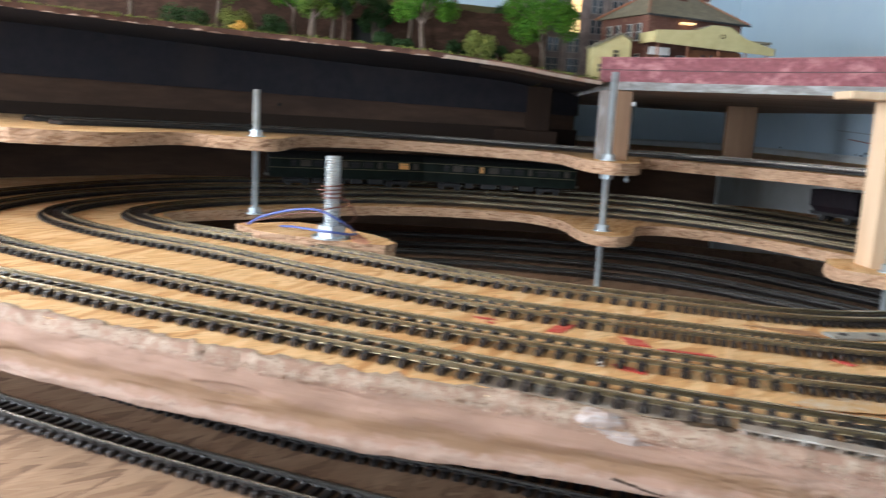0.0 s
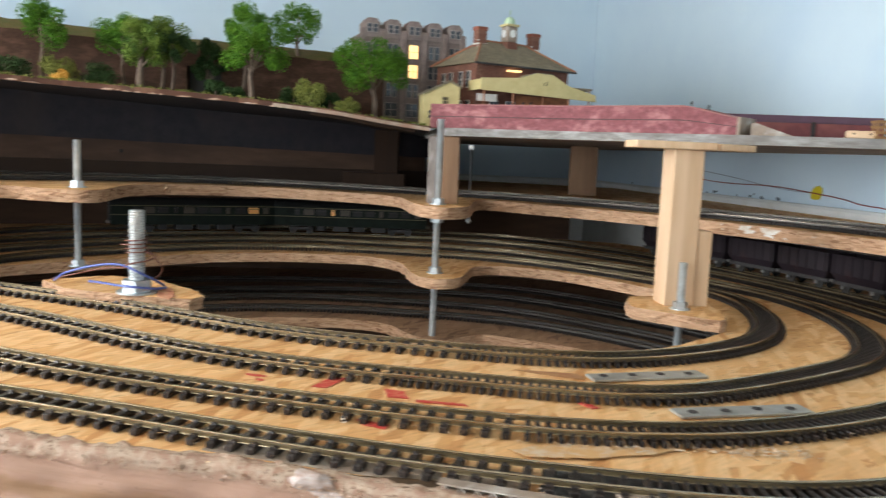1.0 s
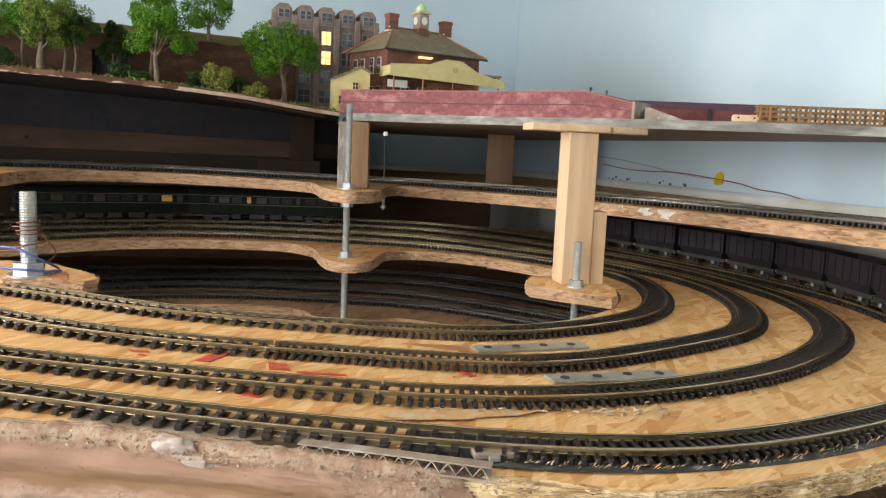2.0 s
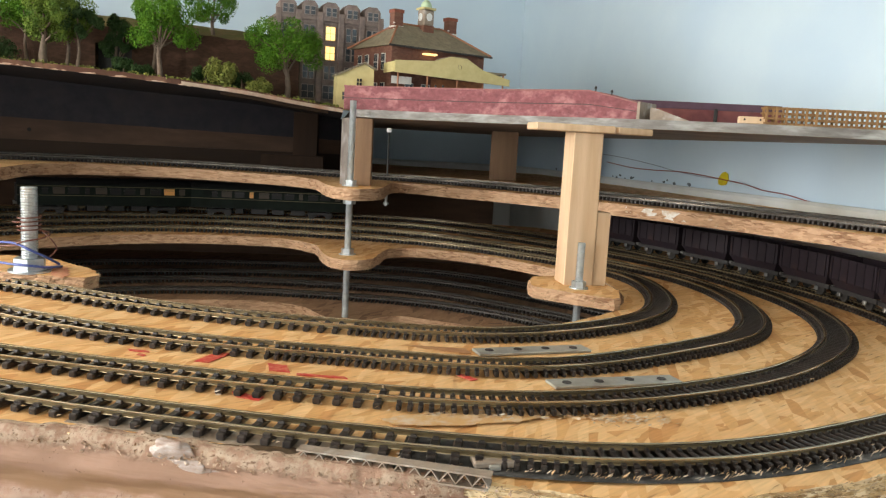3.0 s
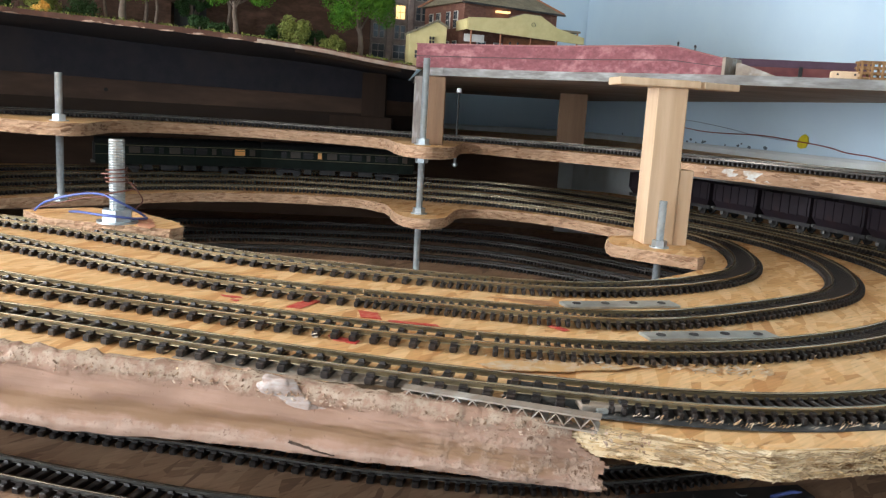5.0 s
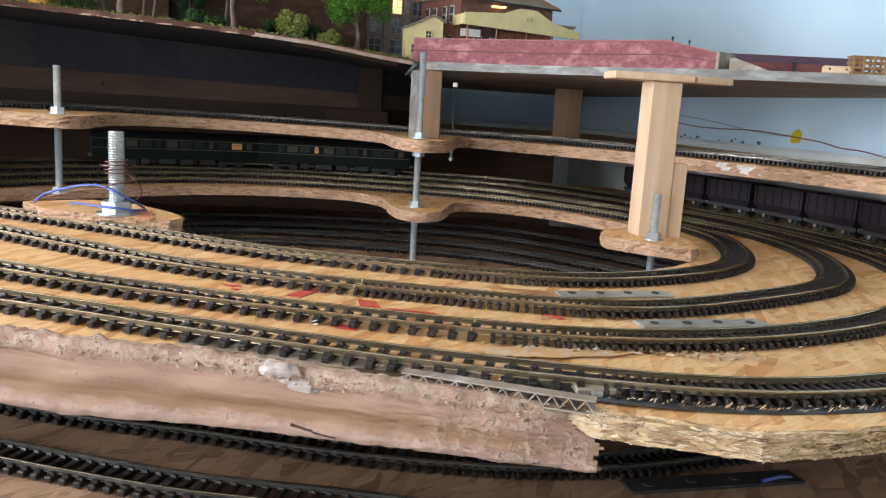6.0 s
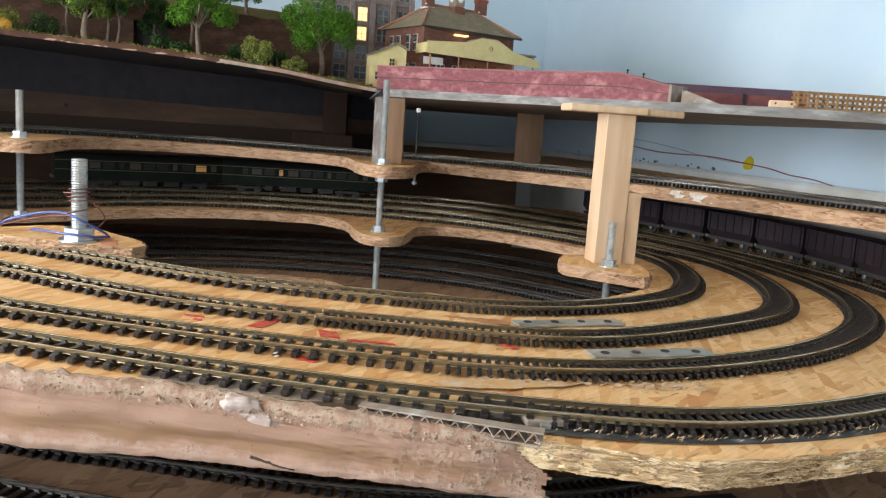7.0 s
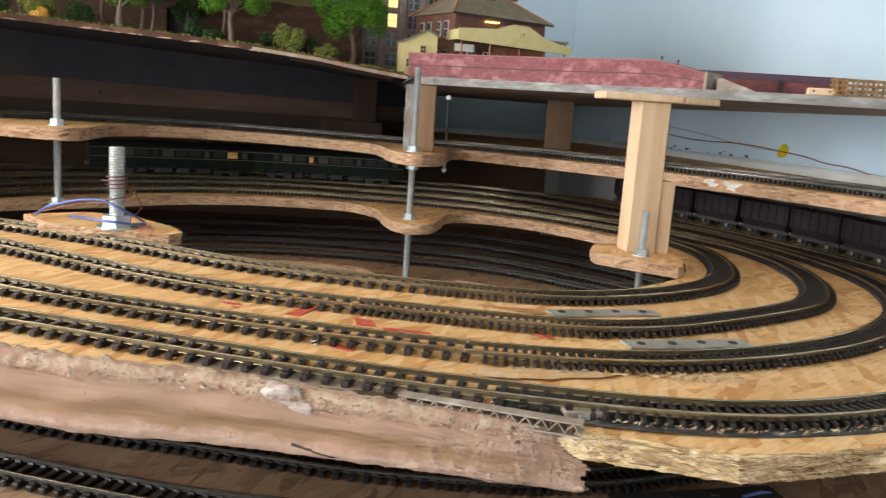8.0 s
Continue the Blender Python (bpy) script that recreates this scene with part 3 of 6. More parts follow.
def facing_part(name, k0, k1, label):
    """The rows k0 to k1 of the smeared face as a slab of its own."""
    bm = bmesh.new()
    uv = bm.loops.layers.uv.new("run")
    ends = [min(len(front) - 1, next((i for i, p in enumerate(front) if p.x > 0.198 + 0.016 * min(1.0, k / ROWS / 0.55) + 0.005 * noise.noise(Vector((k / ROWS * 3.5, 2, 0)))), len(front) - 1)) for k in range(ROWS + 1)]
    grid = [[bm.verts.new(facing_point(i, k / ROWS)) for k in range(k0, k1 + 1)] for i in range(len(front))]
    for i in range(len(front) - 1):
        for k in range(k0, k1):
            if i < ends[k]:
                f = bm.faces.new((grid[i][k - k0], grid[i][k + 1 - k0], grid[i + 1][k + 1 - k0], grid[i + 1][k - k0]))
                for lp, (a, c) in zip(f.loops, ((i, k), (i, k + 1), (i + 1, k + 1), (i + 1, k))):
                    lp[uv].uv = (a / len(front), c / ROWS)
    bmesh.ops.delete(bm, geom=[v for v in bm.verts if not v.link_faces], context="VERTS")
    bmesh.ops.recalc_face_normals(bm, faces=bm.faces[:])
    for e in bm.edges:
        e.smooth = len(e.link_faces) == 2
    r = bmesh.ops.extrude_face_region(bm, geom=bm.faces[:], use_keep_orig=True)
    for v in [g for g in r["geom"] if isinstance(g, bmesh.types.BMVert)]:
        v.co += Vector((-.00105, .003, 0))
    bmesh.ops.recalc_face_normals(bm, faces=bm.faces[:])
    part(name, bm, M_PLASTER, facing, label, smooth=True)


facing_part("crust", 0, 9, "torn crumbly upper edge")
facing_part("coat", 9, 46, "smeared pink coat with a tan streak")
facing_part("lip", 46, ROWS, "pale lower lip")

# a drying crack through the lip, laid on as a dark strip
bm = bmesh.new()
run = [i for i, p in enumerate(front) if .086 < p.x < .109]
cols = []
for k, i in enumerate(run):
    u = k / (len(run) - 1)
    f = .80 + .12 * u + .018 * noise.noise(Vector((k * .9, 0, 3)))
    w = .015 * (1 - u) ** 0.7 * (.7 + .5 * noise.noise(Vector((k * 1.3, 5, 0)))) + .004
    rim = [facing_point(i, f + d) for d in (-w, w)]
    cols.append([bm.verts.new(q + Vector((.0004 * o, -.0012 * o, 0))) for q in rim for o in (1, -1)])
for a, b in zip(cols, cols[1:]):
    for j, k in ((0, 2), (2, 3), (3, 1), (1, 0)):
        bm.faces.new((a[j], b[j], b[k], a[k]))
bmesh.ops.recalc_face_normals(bm, faces=bm.faces[:])
part("crack", bm, mat("crack_dark", (0.03, 0.018, 0.012), 0.9, var=(0.07, 0.04, 0.025), scale=300), facing, "dark drying crack")

# ---- posts, rods, bolts ----
def nut_bm(r, z0, z1, at=(0, 0), bm=None, rot=0.3):
    bm = bm or bmesh.new()
    a = len(bm.verts)
    cyl_bm(r, z0, z1, 6, at=at, bm=bm, rot=rot)
    return bm


def thread_bm(r, z0, z1, pitch, seg=14):
    """A threaded rod: ridges as stacked rings."""
    bm = bmesh.new()
    n = max(2, int((z1 - z0) / pitch))
    rings = []
    for i in range(2 * n + 1):
        rr = r if i % 2 else r * 0.90
        z = z0 + (z1 - z0) * i / (2 * n)
        rings.append([bm.verts.new((rr * math.cos(k * 2 * math.pi / seg), rr * math.sin(k * 2 * math.pi / seg), z)) for k in range(seg)])
    for a, b in zip(rings, rings[1:]):
        for k in range(seg):
            bm.faces.new((a[k], a[(k + 1) % seg], b[(k + 1) % seg], b[k]))
    bm.faces.new(rings[-1])
    bm.faces.new(list(reversed(rings[0])))
    return bm


def threaded_rod(at, r, z0, z1, nuts, label, washers=()):
    t = thing("threaded_rod", label, "threaded rod", at, group="rods of the helix")
    part("shaft", thread_bm(r, z0 - at[2], z1 - at[2], r * 0.32), M_STEEL, t)
    for z in nuts:
        part("nut", nut_bm(r * 1.85, z - at[2], z - at[2] + r * 1.5), M_STEEL, t, "hexagonal zinc nut")
    for z in washers:
        part("washer", cyl_bm(r * 2.4, z - at[2], z - at[2] + 0.0012, 20), M_STEEL, t, "flat zinc washer")
    return t


zt = z_up(.168, .975)
threaded_rod((.168, .972, LOW), 0.0040, LOW, .178, (0.0012, zt - 0.0205, zt + 0.0012), "tall zinc threaded rod joining the helix boards", (0.0, zt, zt - 0.0123))
zl = z_up(-.224, .94)
threaded_rod((-.224, .938, 0.0), 0.0040, 0.0, .137, (0.0012, zl + 0.0012), "zinc threaded rod standing through the upper shelf", (0.0, zl))
threaded_rod((-.101, .735, 0.011), 0.0068, 0.011, .0815, (), "thick zinc bolt standing on a strand board offcut")
BOLT = bpy.data.objects["threaded_rod.002"]
part("nut", nut_bm(0.0130, 0.0018, 0.0115, rot=0.2), M_STEEL, BOLT, "large hexagonal zinc nut")
part("washer", cyl_bm(0.0168, 0.0, 0.0018, 28), M_STEEL, BOLT, "flat zinc washer")
threaded_rod((.3725, .7320, LOW), 0.0036, LOW, .0530, (0.0122,), "short zinc threaded rod beside the timber post", (0.011,))


def offcut(pts, z0, z1, label):
    return solid("board_offcut", sheet_bm(pts, None, z0, z1, rough=0.0016), (M_OSB, M_EDGE, M_OSB_DARK), label, "board offcut", group="board offcuts")


offcut(ragged([(-.20, .785), (-.165, .745), (-.10, .722), (-.052, .712), (-.044, .727), (-.052, .748), (-.075, .772), (-.10, .80), (-.15, .82)], 0.0025), 0.0003, 0.011, "broken strand board offcut under the thick bolt")
offcut(ragged([(.332, .752), (.331, .736), (.352, .716), (.374, .697), (.390, .686), (.399, .694), (.408, .725), (.410, .775), (.375, .80), (.345, .790), (.335, .768)], 0.0025), 0.0003, 0.011, "broken strand board offcut under the timber post")

# timber post under the station deck
post = thing("timber_post", "pale planed timber post holding up the station deck", "post", (.3760, .7605, .011), 1)
part("shaft", box_bm(-0.0140, 0.0140, -0.0145, 0.0145, 0, 0.1415, 0.0008), M_TIMBER, post)
part("batten", box_bm(0.0144, 0.0275, -0.013, 0.0125, 0, 0.0690, 0.0006), M_TIMBER, post, "short pale batten")
part("cap", box_bm(-0.0520, 0.0215, -0.0225, 0.012, 0.1417, 0.1482, 0.0008), M_TIMBER, post, "flat pale timber cap")
cb = part("cap_batten", box_bm(0.0, 0.040, -0.012, 0.012, 0.1417, 0.1478, 0.0008), M_TIMBER, post, "flat timber batten")
cb.matrix_local = pose(0.0225, -0.0085, 0, 0, 0, 18)


def deck_post(x, y, w, d, rz, label, wood=M_TIMBER, top=0.159):
    t = thing("deck_post", label, "post", (x, y, z_up(x, y)), rz, group="posts under the deck")
    h = top - z_up(x, y)
    part("shaft", box_bm(-w / 2, w / 2, -d / 2, d / 2, 0.0, h, 0.0008), wood, t)
    return t


M_GREYWOOD = mat("weathered_face", (0.25, 0.215, 0.195), 0.85, var=(0.13, 0.10, 0.085), scale=60, bump=0.5, stretch=(3, 3, 0.7), stains=(0.50, 0.47, 0.44), sscale=30)
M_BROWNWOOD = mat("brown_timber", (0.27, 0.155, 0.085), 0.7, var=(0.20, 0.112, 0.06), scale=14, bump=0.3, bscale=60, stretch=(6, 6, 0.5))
# brown timber with the shade under the deck put into its colour
M_BROWNSHADE = mat("shaded_brown_timber", (0.028, 0.015, 0.009), 0.8, var=(0.020, 0.011, 0.0065), scale=14, bump=0.3, bscale=60, stretch=(6, 6, 0.5), spec=0.15)
dp = deck_post(.1835, 1.000, .020, .024, -6, "brown timber post beside the tall threaded rod", M_BROWNWOOD)
part("grey_board", box_bm(-.0265, -.0106, -.009, .010, .0, .159 - z_up(.178, 1.0) - .0005, .0006), M_GREYWOOD, dp, "weathered grey board face")
deck_post(.432, 1.36, .044, .030, -10, "timber post in the shade under the deck", M_BROWNWOOD)
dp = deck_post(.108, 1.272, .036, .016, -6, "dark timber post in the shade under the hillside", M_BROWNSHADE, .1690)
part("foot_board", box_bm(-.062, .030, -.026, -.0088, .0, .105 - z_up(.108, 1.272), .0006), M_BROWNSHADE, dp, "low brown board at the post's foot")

# ---- station deck ----
DECK_EDGE = [(.167, 1.015), (.180, .988), (.24, .955), (.307, .91), (.37, .85), (.436, .787), (.50, .745), (.556, .72), (.66, .685), (.85, .62)]
deck_edge = [(p.x, p.y) for p in spline(DECK_EDGE, 0.02)]
solid("station_deck", sheet_bm(deck_edge + [(.95, .62), (.90, .9), (.80, 1.4), (.586, 1.946), (.167, 1.925)], None, 0.160, 0.169), (M_PLY, M_PLY, M_UNDER), "grey-edged plywood deck carrying the station", "deck", kind="structure")

LEFT_EDGE = [(-.75, .72, .218), (-.50, .84, .211), (-.36, .91, .205), (-.247, .95, .200), (-.14, .965, .196), (-.044, .975, .191), (.05, .98, .183), (.10, .985, .176), (.139, .990, .1715), (.164, .990, .1690)]


def left_z(x):
    for a, b in zip(LEFT_EDGE, LEFT_EDGE[1:]):
        if x <= b[0] or b is LEFT_EDGE[-1]:
            return a[2] + (b[2] - a[2]) * (x - a[0]) / (b[0] - a[0])


M_GRASS = mat("grass_ground", (0.10, 0.12, 0.035), 0.95, var=(0.17, 0.13, 0.06), scale=60, bump=1.0, bscale=250, stains=(0.07, 0.10, 0.03), sscale=15)
M_SOILEDGE = mat("earth_edge", (0.085, 0.032, 0.018), 0.9, var=(0.055, 0.022, 0.012), scale=50, bump=0.9, bscale=150, stains=(0.20, 0.10, 0.06), sscale=30)
ledge = spline([Vector((p[0], p[1])) for p in LEFT_EDGE], 0.02)
bm = sheet_bm([(p.x, p.y) for p in ledge] + [(.164, 1.925), (-.9, 1.876), (-.9, .72)], None, -0.0058, 0.0)
for v in bm.verts:
    v.co.z += left_z(min(v.co.x, .164))
# the underside's shade is in its dark colour
solid("hillside_deck", bm, (M_GRASS, M_SOILEDGE, M_DEEPSHADE), "earth-edged scenic deck with grass on top", "deck", kind="structure")

strip_line = [p for p in ledge if p.x > -.035]
bm = sweep_bm(strip_line, [(-0.0012, -0.0056), (0.0004, -0.0056), (0.0004, -0.0016), (-0.0012, -0.0016)], lambda x, y: left_z(min(x, .164)))
solid("edge_strip", bm, mat("bare_wood_edge", (0.38, 0.30, 0.24), 0.85, var=(0.25, 0.18, 0.13), scale=80, stains=(0.28, 0.15, 0.10), sscale=30), "pale bare wood strip along the hillside edge", "trim", kind="structure")
verts, faces = [], []
chips = random.Random(4)
for _ in range(70):
    p = chips.choice([q for q in ledge if q.x < -.02])
    x = p.x + chips.uniform(-.01, .01)
    L, hgt = chips.uniform(.002, .009), chips.uniform(.0004, .0013)
    z = left_z(x) - .0058 + chips.choice((0, 0, 0.001))
    k = len(verts)
    for yy in (p.y - .0010, p.y + .001):
        verts += [(x - L, yy, z), (x, yy, z - hgt * .3), (x + L, yy, z - .0004), (x + L * .3, yy, z + hgt), (x - L * .5, yy, z + hgt * .7)]
    faces += [[k + j for j in range(5)], [k + 9 - j for j in range(5)]] + [[k + j, k + 5 + j, k + 5 + (j + 1) % 5, k + (j + 1) % 5] for j in range(5)]
me = bpy.data.meshes.new("edge_chips")
me.from_pydata(verts, [], faces)
me.materials.append(M_LIP)
tagged(new("edge_chips", me), "pale chips along the torn hillside edge", "chips", kind="stuff")

M_BROWNDARK = mat("dark_brown_board", (0.030, 0.019, 0.013), 0.85, var=(0.026, 0.017, 0.013), scale=18, stretch=(1, 1, 4), spec=0.15)
# brown panel closing the upper shelf's back; dark grey upper part paints shaded wall
back = spline([Vector((-.85, .95)), Vector((-.55, 1.12)), Vector((-.3, 1.24)), Vector((0.0, 1.30)), Vector((.10, 1.32)), Vector((.17, 1.36))], 0.03)


def panel_bm(line, low, high):
    """An upright board 8 mm thick along a plan line, between two heights given by x."""
    bm = bmesh.new()
    n = len(line)
    cols = []
    for i, p in enumerate(line):
        t = (line[min(i + 1, n - 1)] - line[max(i - 1, 0)]).normalized()
        o = Vector((t.y, -t.x)) * .004
        cols.append([bm.verts.new((*(p + o * u), z)) for u, z in ((1, low(p.x)), (-1, low(p.x)), (-1, high(p.x)), (1, high(p.x)))])
    for a, b in zip(cols, cols[1:]):
        for k in range(4):
            bm.faces.new((a[k], b[k], b[(k + 1) % 4], a[(k + 1) % 4]))
    bm.faces.new(cols[0])
    bm.faces.new(list(reversed(cols[-1])))
    bmesh.ops.recalc_face_normals(bm, faces=bm.faces[:])
    return bm


strip = sweep_bm([p + Vector((0, .030)) for p in ledge if .0 < p.x < .142], [(-.024, -.0095), (.024, -.0095), (.024, -.0060), (-.024, -.0060)], lambda x, y: left_z(min(x, .164)))
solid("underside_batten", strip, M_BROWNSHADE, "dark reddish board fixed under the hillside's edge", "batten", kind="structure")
under = lambda x: left_z(min(x, .164)) - .0062
solid("back_panel", panel_bm(back, lambda x: .06, under), M_BROWN, "brown board panel behind the upper shelf track", "panel", kind="structure")
# stands in for the blue wall in deep shade; the darkness is painted
solid("fascia", panel_bm(shifted(back, -0.0085), lambda x: .1450 - .0150 * (x + .75) / .914 + .0010 * noise.noise(Vector((x * 30, 0, 0))), under), M_DEEPSHADE, "shaded blue wall under the hillside, painted as a dark grey board with a ragged lower edge", "fascia", kind="structure")
bm = sweep_bm(shifted(back, -0.0085), [(-.004, .062), (.004, .062), (.004, .108), (-.004, .108)])
solid("back_panel_strip", bm, M_BROWNDARK, "dark lower strip of board behind the upper track", "panel", kind="structure")
bm = sweep_bm(spline([Vector(p) for p in ((-.95, .75), (-.92, 1.15), (-.72, 1.42), (-.35, 1.56), (0.0, 1.60), (.15, 1.60), (.30, 1.59), (.50, 1.55))], 0.04), [(-.004, -.60), (.004, -.60), (.004, .070), (-.004, .070)])
solid("helix_back_panel", bm, M_BROWN, "dark brown board closing the back of the helix", "panel", kind="structure")
# unseen panel added to keep window light from leaking under the hillside
solid("side_panel", box_bm(-.915, -.905, .72, 1.87, -.6, .212), M_BROWN, "unseen brown panel added to block window light from under the deck", "panel", kind="structure")
bm = cyl_bm(0.0028, 0, 0.002, 12)
solid("screw_hole", bm, mat("hole_black", (0.01, 0.008, 0.008), 0.9), "dark screw hole in the brown panel", "hole", at=pose(-.2745, 1.2445, .122, 90, 0, 22))

# ---- room ----
def wall(name, a, b, z0, z1, material, thick=0.05, label="plain painted room wall", category="wall"):
    a, b = Vector(a), Vector(b)
    t = (b - a).normalized()
    nrm = Vector((t.y, -t.x))
    bm = bmesh.new()
    low = [a, b, b - nrm * thick, a - nrm * thick]
    vs = [bm.verts.new((p.x, p.y, z)) for z in (z0, z1) for p in low]
    for f in ((3, 2, 1, 0), (4, 5, 6, 7), (0, 1, 5, 4), (1, 2, 6, 5), (2, 3, 7, 6), (3, 0, 4, 7)):
        bm.faces.new([vs[k] for k in f])
    bmesh.ops.recalc_face_normals(bm, faces=bm.faces[:])
    return solid(name, bm, material, label, category, kind="structure")


CORNER, RIGHT_NEAR = (.589, 1.95), (1.02, -1.30)
FLOOR, CEIL = -0.90, 0.62
wall("wall_east", CORNER, RIGHT_NEAR, 0.075, CEIL, M_WALL, label="pale blue painted room wall behind the layout")
wall("wall_east_lower", (CORNER[0] - .004, CORNER[1]), (RIGHT_NEAR[0] - .004, RIGHT_NEAR[1]), FLOOR, 0.070, M_WHITE, label="white lower part of the room wall")
wall("wall_north", (-1.30, 1.865), (.65, 1.955), 0.075, CEIL, M_WALL, label="pale blue painted room wall behind the hillside")
wall("wall_north_lower", (-1.30, 1.861), (.65, 1.951), FLOOR, 0.070, M_WHITE, label="white lower part of the wall behind the hillside")
wall("wall_west", (-1.30, -1.30), (-1.30, 1.91), FLOOR, CEIL, M_WALL, label="pale blue painted side wall of the room")
wall("wall_south", (1.06, -1.30), (-1.35, -1.30), FLOOR, CEIL, M_WALL, label="pale blue painted wall behind the viewer")
solid("floor", box_bm(-1.4, 1.1, -1.4, 2.06, FLOOR - 0.05, FLOOR), mat("floor", (0.16, 0.12, 0.09), 0.6, var=(0.11, 0.08, 0.06), scale=9), "dark brown room floor", "floor", kind="structure")
solid("ceiling", box_bm(-1.4, 1.1, -1.4, 2.06, CEIL, CEIL + 0.05), M_CREAM, "cream painted ceiling", "ceiling", kind="structure")
bm = bmesh.new()
e0, e1 = Vector(CORNER), Vector(RIGHT_NEAR)
et = (e1 - e0).normalized()
en = Vector((et.y, -et.x))
sweep_bm([e0 + en * 0.003, e1 + en * 0.003], [(0.0, 0.068), (-0.012, 0.068), (-0.012, 0.086), (-0.009, 0.090), (0.0, 0.090)], bm=bm)
solid("skirting", bm, M_WHITE, "dusty white trim along the blue wall", "trim", kind="structure")
bm = sweep_bm([Vector((-1.28, 1.864)), Vector((.591, 1.9505))], [(-0.003, 0.066), (-0.015, 0.066), (-0.015, 0.086), (-0.012, 0.090), (-0.003, 0.090)])
solid("skirting_north", bm, M_WHITE, "dusty white trim along the wall behind the hillside", "trim", kind="structure")
# ---- more materials ----
M_ROOF = mat("roof_tiles", (0.24, 0.205, 0.135), 0.8, var=(0.16, 0.135, 0.092), scale=220, bump=0.5, bscale=400, stains=(0.27, 0.23, 0.16), sscale=50)
M_TERRA = mat("terracotta", (0.38, 0.16, 0.085), 0.8, var=(0.28, 0.12, 0.065), scale=200)
M_TERRABROWN = mat("dark_terracotta", (0.28, 0.09, 0.05), 0.8, var=(0.20, 0.06, 0.04), scale=200)
M_REDBRICK = mat("red_brick", (0.20, 0.082, 0.052), 0.85, var=(0.13, 0.055, 0.04), scale=350, stains=(0.26, 0.13, 0.085), sscale=90, stretch=(1, 1, 2))
M_STONE = mat("brown_stone", (0.26, 0.205, 0.185), 0.85, var=(0.18, 0.135, 0.125), scale=180, bump=0.4, bscale=350, stains=(0.13, 0.10, 0.09), sscale=60)
M_STONEP = mat("pale_stone", (0.36, 0.32, 0.30), 0.8, var=(0.28, 0.24, 0.22), scale=150)
M_YELLOW = mat("cream_paint", (0.58, 0.50, 0.24), 0.6, var=(0.50, 0.42, 0.19), scale=90)
M_WHITEP = mat("white_paint", (0.74, 0.72, 0.66), 0.5, var=(0.62, 0.60, 0.55), scale=100)
M_DARK = mat("dark_recess", (0.018, 0.016, 0.015), 0.8)
M_PANE = mat("dark_glass", (0.05, 0.06, 0.07), 0.12, spec=0.6)
M_DOME = mat("green_dome", (0.35, 0.52, 0.30), 0.5, var=(0.48, 0.60, 0.42), scale=150)
M_MAROON = mat("maroon_wall", (0.20, 0.055, 0.055), 0.8, var=(0.14, 0.04, 0.045), scale=90, stains=(0.26, 0.09, 0.075), sscale=20)
M_MAUVE = mat("mauve_wall", (0.115, 0.06, 0.09), 0.8, var=(0.09, 0.045, 0.065), scale=90)
M_FENCE = mat("brown_trestle_wood", (0.33, 0.18, 0.07), 0.7, var=(0.22, 0.11, 0.04), scale=160)
M_WALLDARK = mat("retaining_brick", (0.062, 0.032, 0.021), 0.9, var=(0.036, 0.020, 0.014), scale=160, bump=0.8, bscale=400, stains=(0.095, 0.05, 0.033), sscale=30, stretch=(1, 1, 2.5), spec=0.15)
M_BARK = mat("bark", (0.16, 0.115, 0.085), 0.9, var=(0.10, 0.07, 0.05), scale=200, bump=0.5)
M_LEAF = mat("leaf_green", (0.050, 0.140, 0.010), 0.75, var=(0.105, 0.225, 0.018), scale=90, stains=(0.024, 0.075, 0.009), sscale=60, spec=0.15)
M_LEAF_DARK = mat("leaf_dark", (0.022, 0.05, 0.016), 0.8, var=(0.04, 0.075, 0.022), scale=90, spec=0.15)
M_LEAF_OLIVE = mat("leaf_olive", (0.19, 0.20, 0.045), 0.8, var=(0.13, 0.15, 0.035), scale=120, spec=0.15)
M_LEAF_MID = mat("leaf_mid", (0.085, 0.150, 0.022), 0.75, var=(0.150, 0.205, 0.034), scale=90, stains=(0.06, 0.13, 0.03), sscale=40, spec=0.15)
M_ORANGE = mat("orange_bloom", (0.62, 0.30, 0.04), 0.8, var=(0.70, 0.42, 0.08), scale=200)
M_GREEN = mat("coach_green", (0.0055, 0.0085, 0.006), 0.6, var=(0.009, 0.015, 0.010), scale=60, stains=(0.011, 0.016, 0.012), sscale=30, spec=0.15)
M_COACHROOF = mat("coach_roof", (0.012, 0.012, 0.0115), 0.8, var=(0.009, 0.009, 0.0085), scale=80, spec=0.25)
M_LINE = mat("cream_line", (0.15, 0.13, 0.06), 0.6)
M_BLACK = mat("underframe_black", (0.015, 0.014, 0.014), 0.6, var=(0.035, 0.03, 0.027), scale=150)
M_HOPPER = mat("hopper_maroon", (0.020, 0.013, 0.017), 0.5, var=(0.014, 0.010, 0.013), scale=70, stains=(0.036, 0.018, 0.019), sscale=35, spec=0.35)
# near-black steel for wheelsets and railcar window frames
M_WHEELDARK = mat("dark_wheel", (0.06, 0.055, 0.05), 0.5, metal=0.5, var=(0.03, 0.028, 0.026), scale=200)
M_WHEEL = mat("wheel_steel", (0.45, 0.44, 0.42), 0.35, metal=0.8, var=(0.25, 0.24, 0.22), scale=200)
M_RED = mat("red_marker", (0.52, 0.040, 0.030), 0.65, var=(0.60, 0.22, 0.12), scale=260, lo=0.45, hi=0.72)
M_CARD = mat("grey_card", (0.34, 0.27, 0.21), 0.85, var=(0.24, 0.185, 0.145), scale=120, stains=(0.50, 0.46, 0.41), sscale=60)
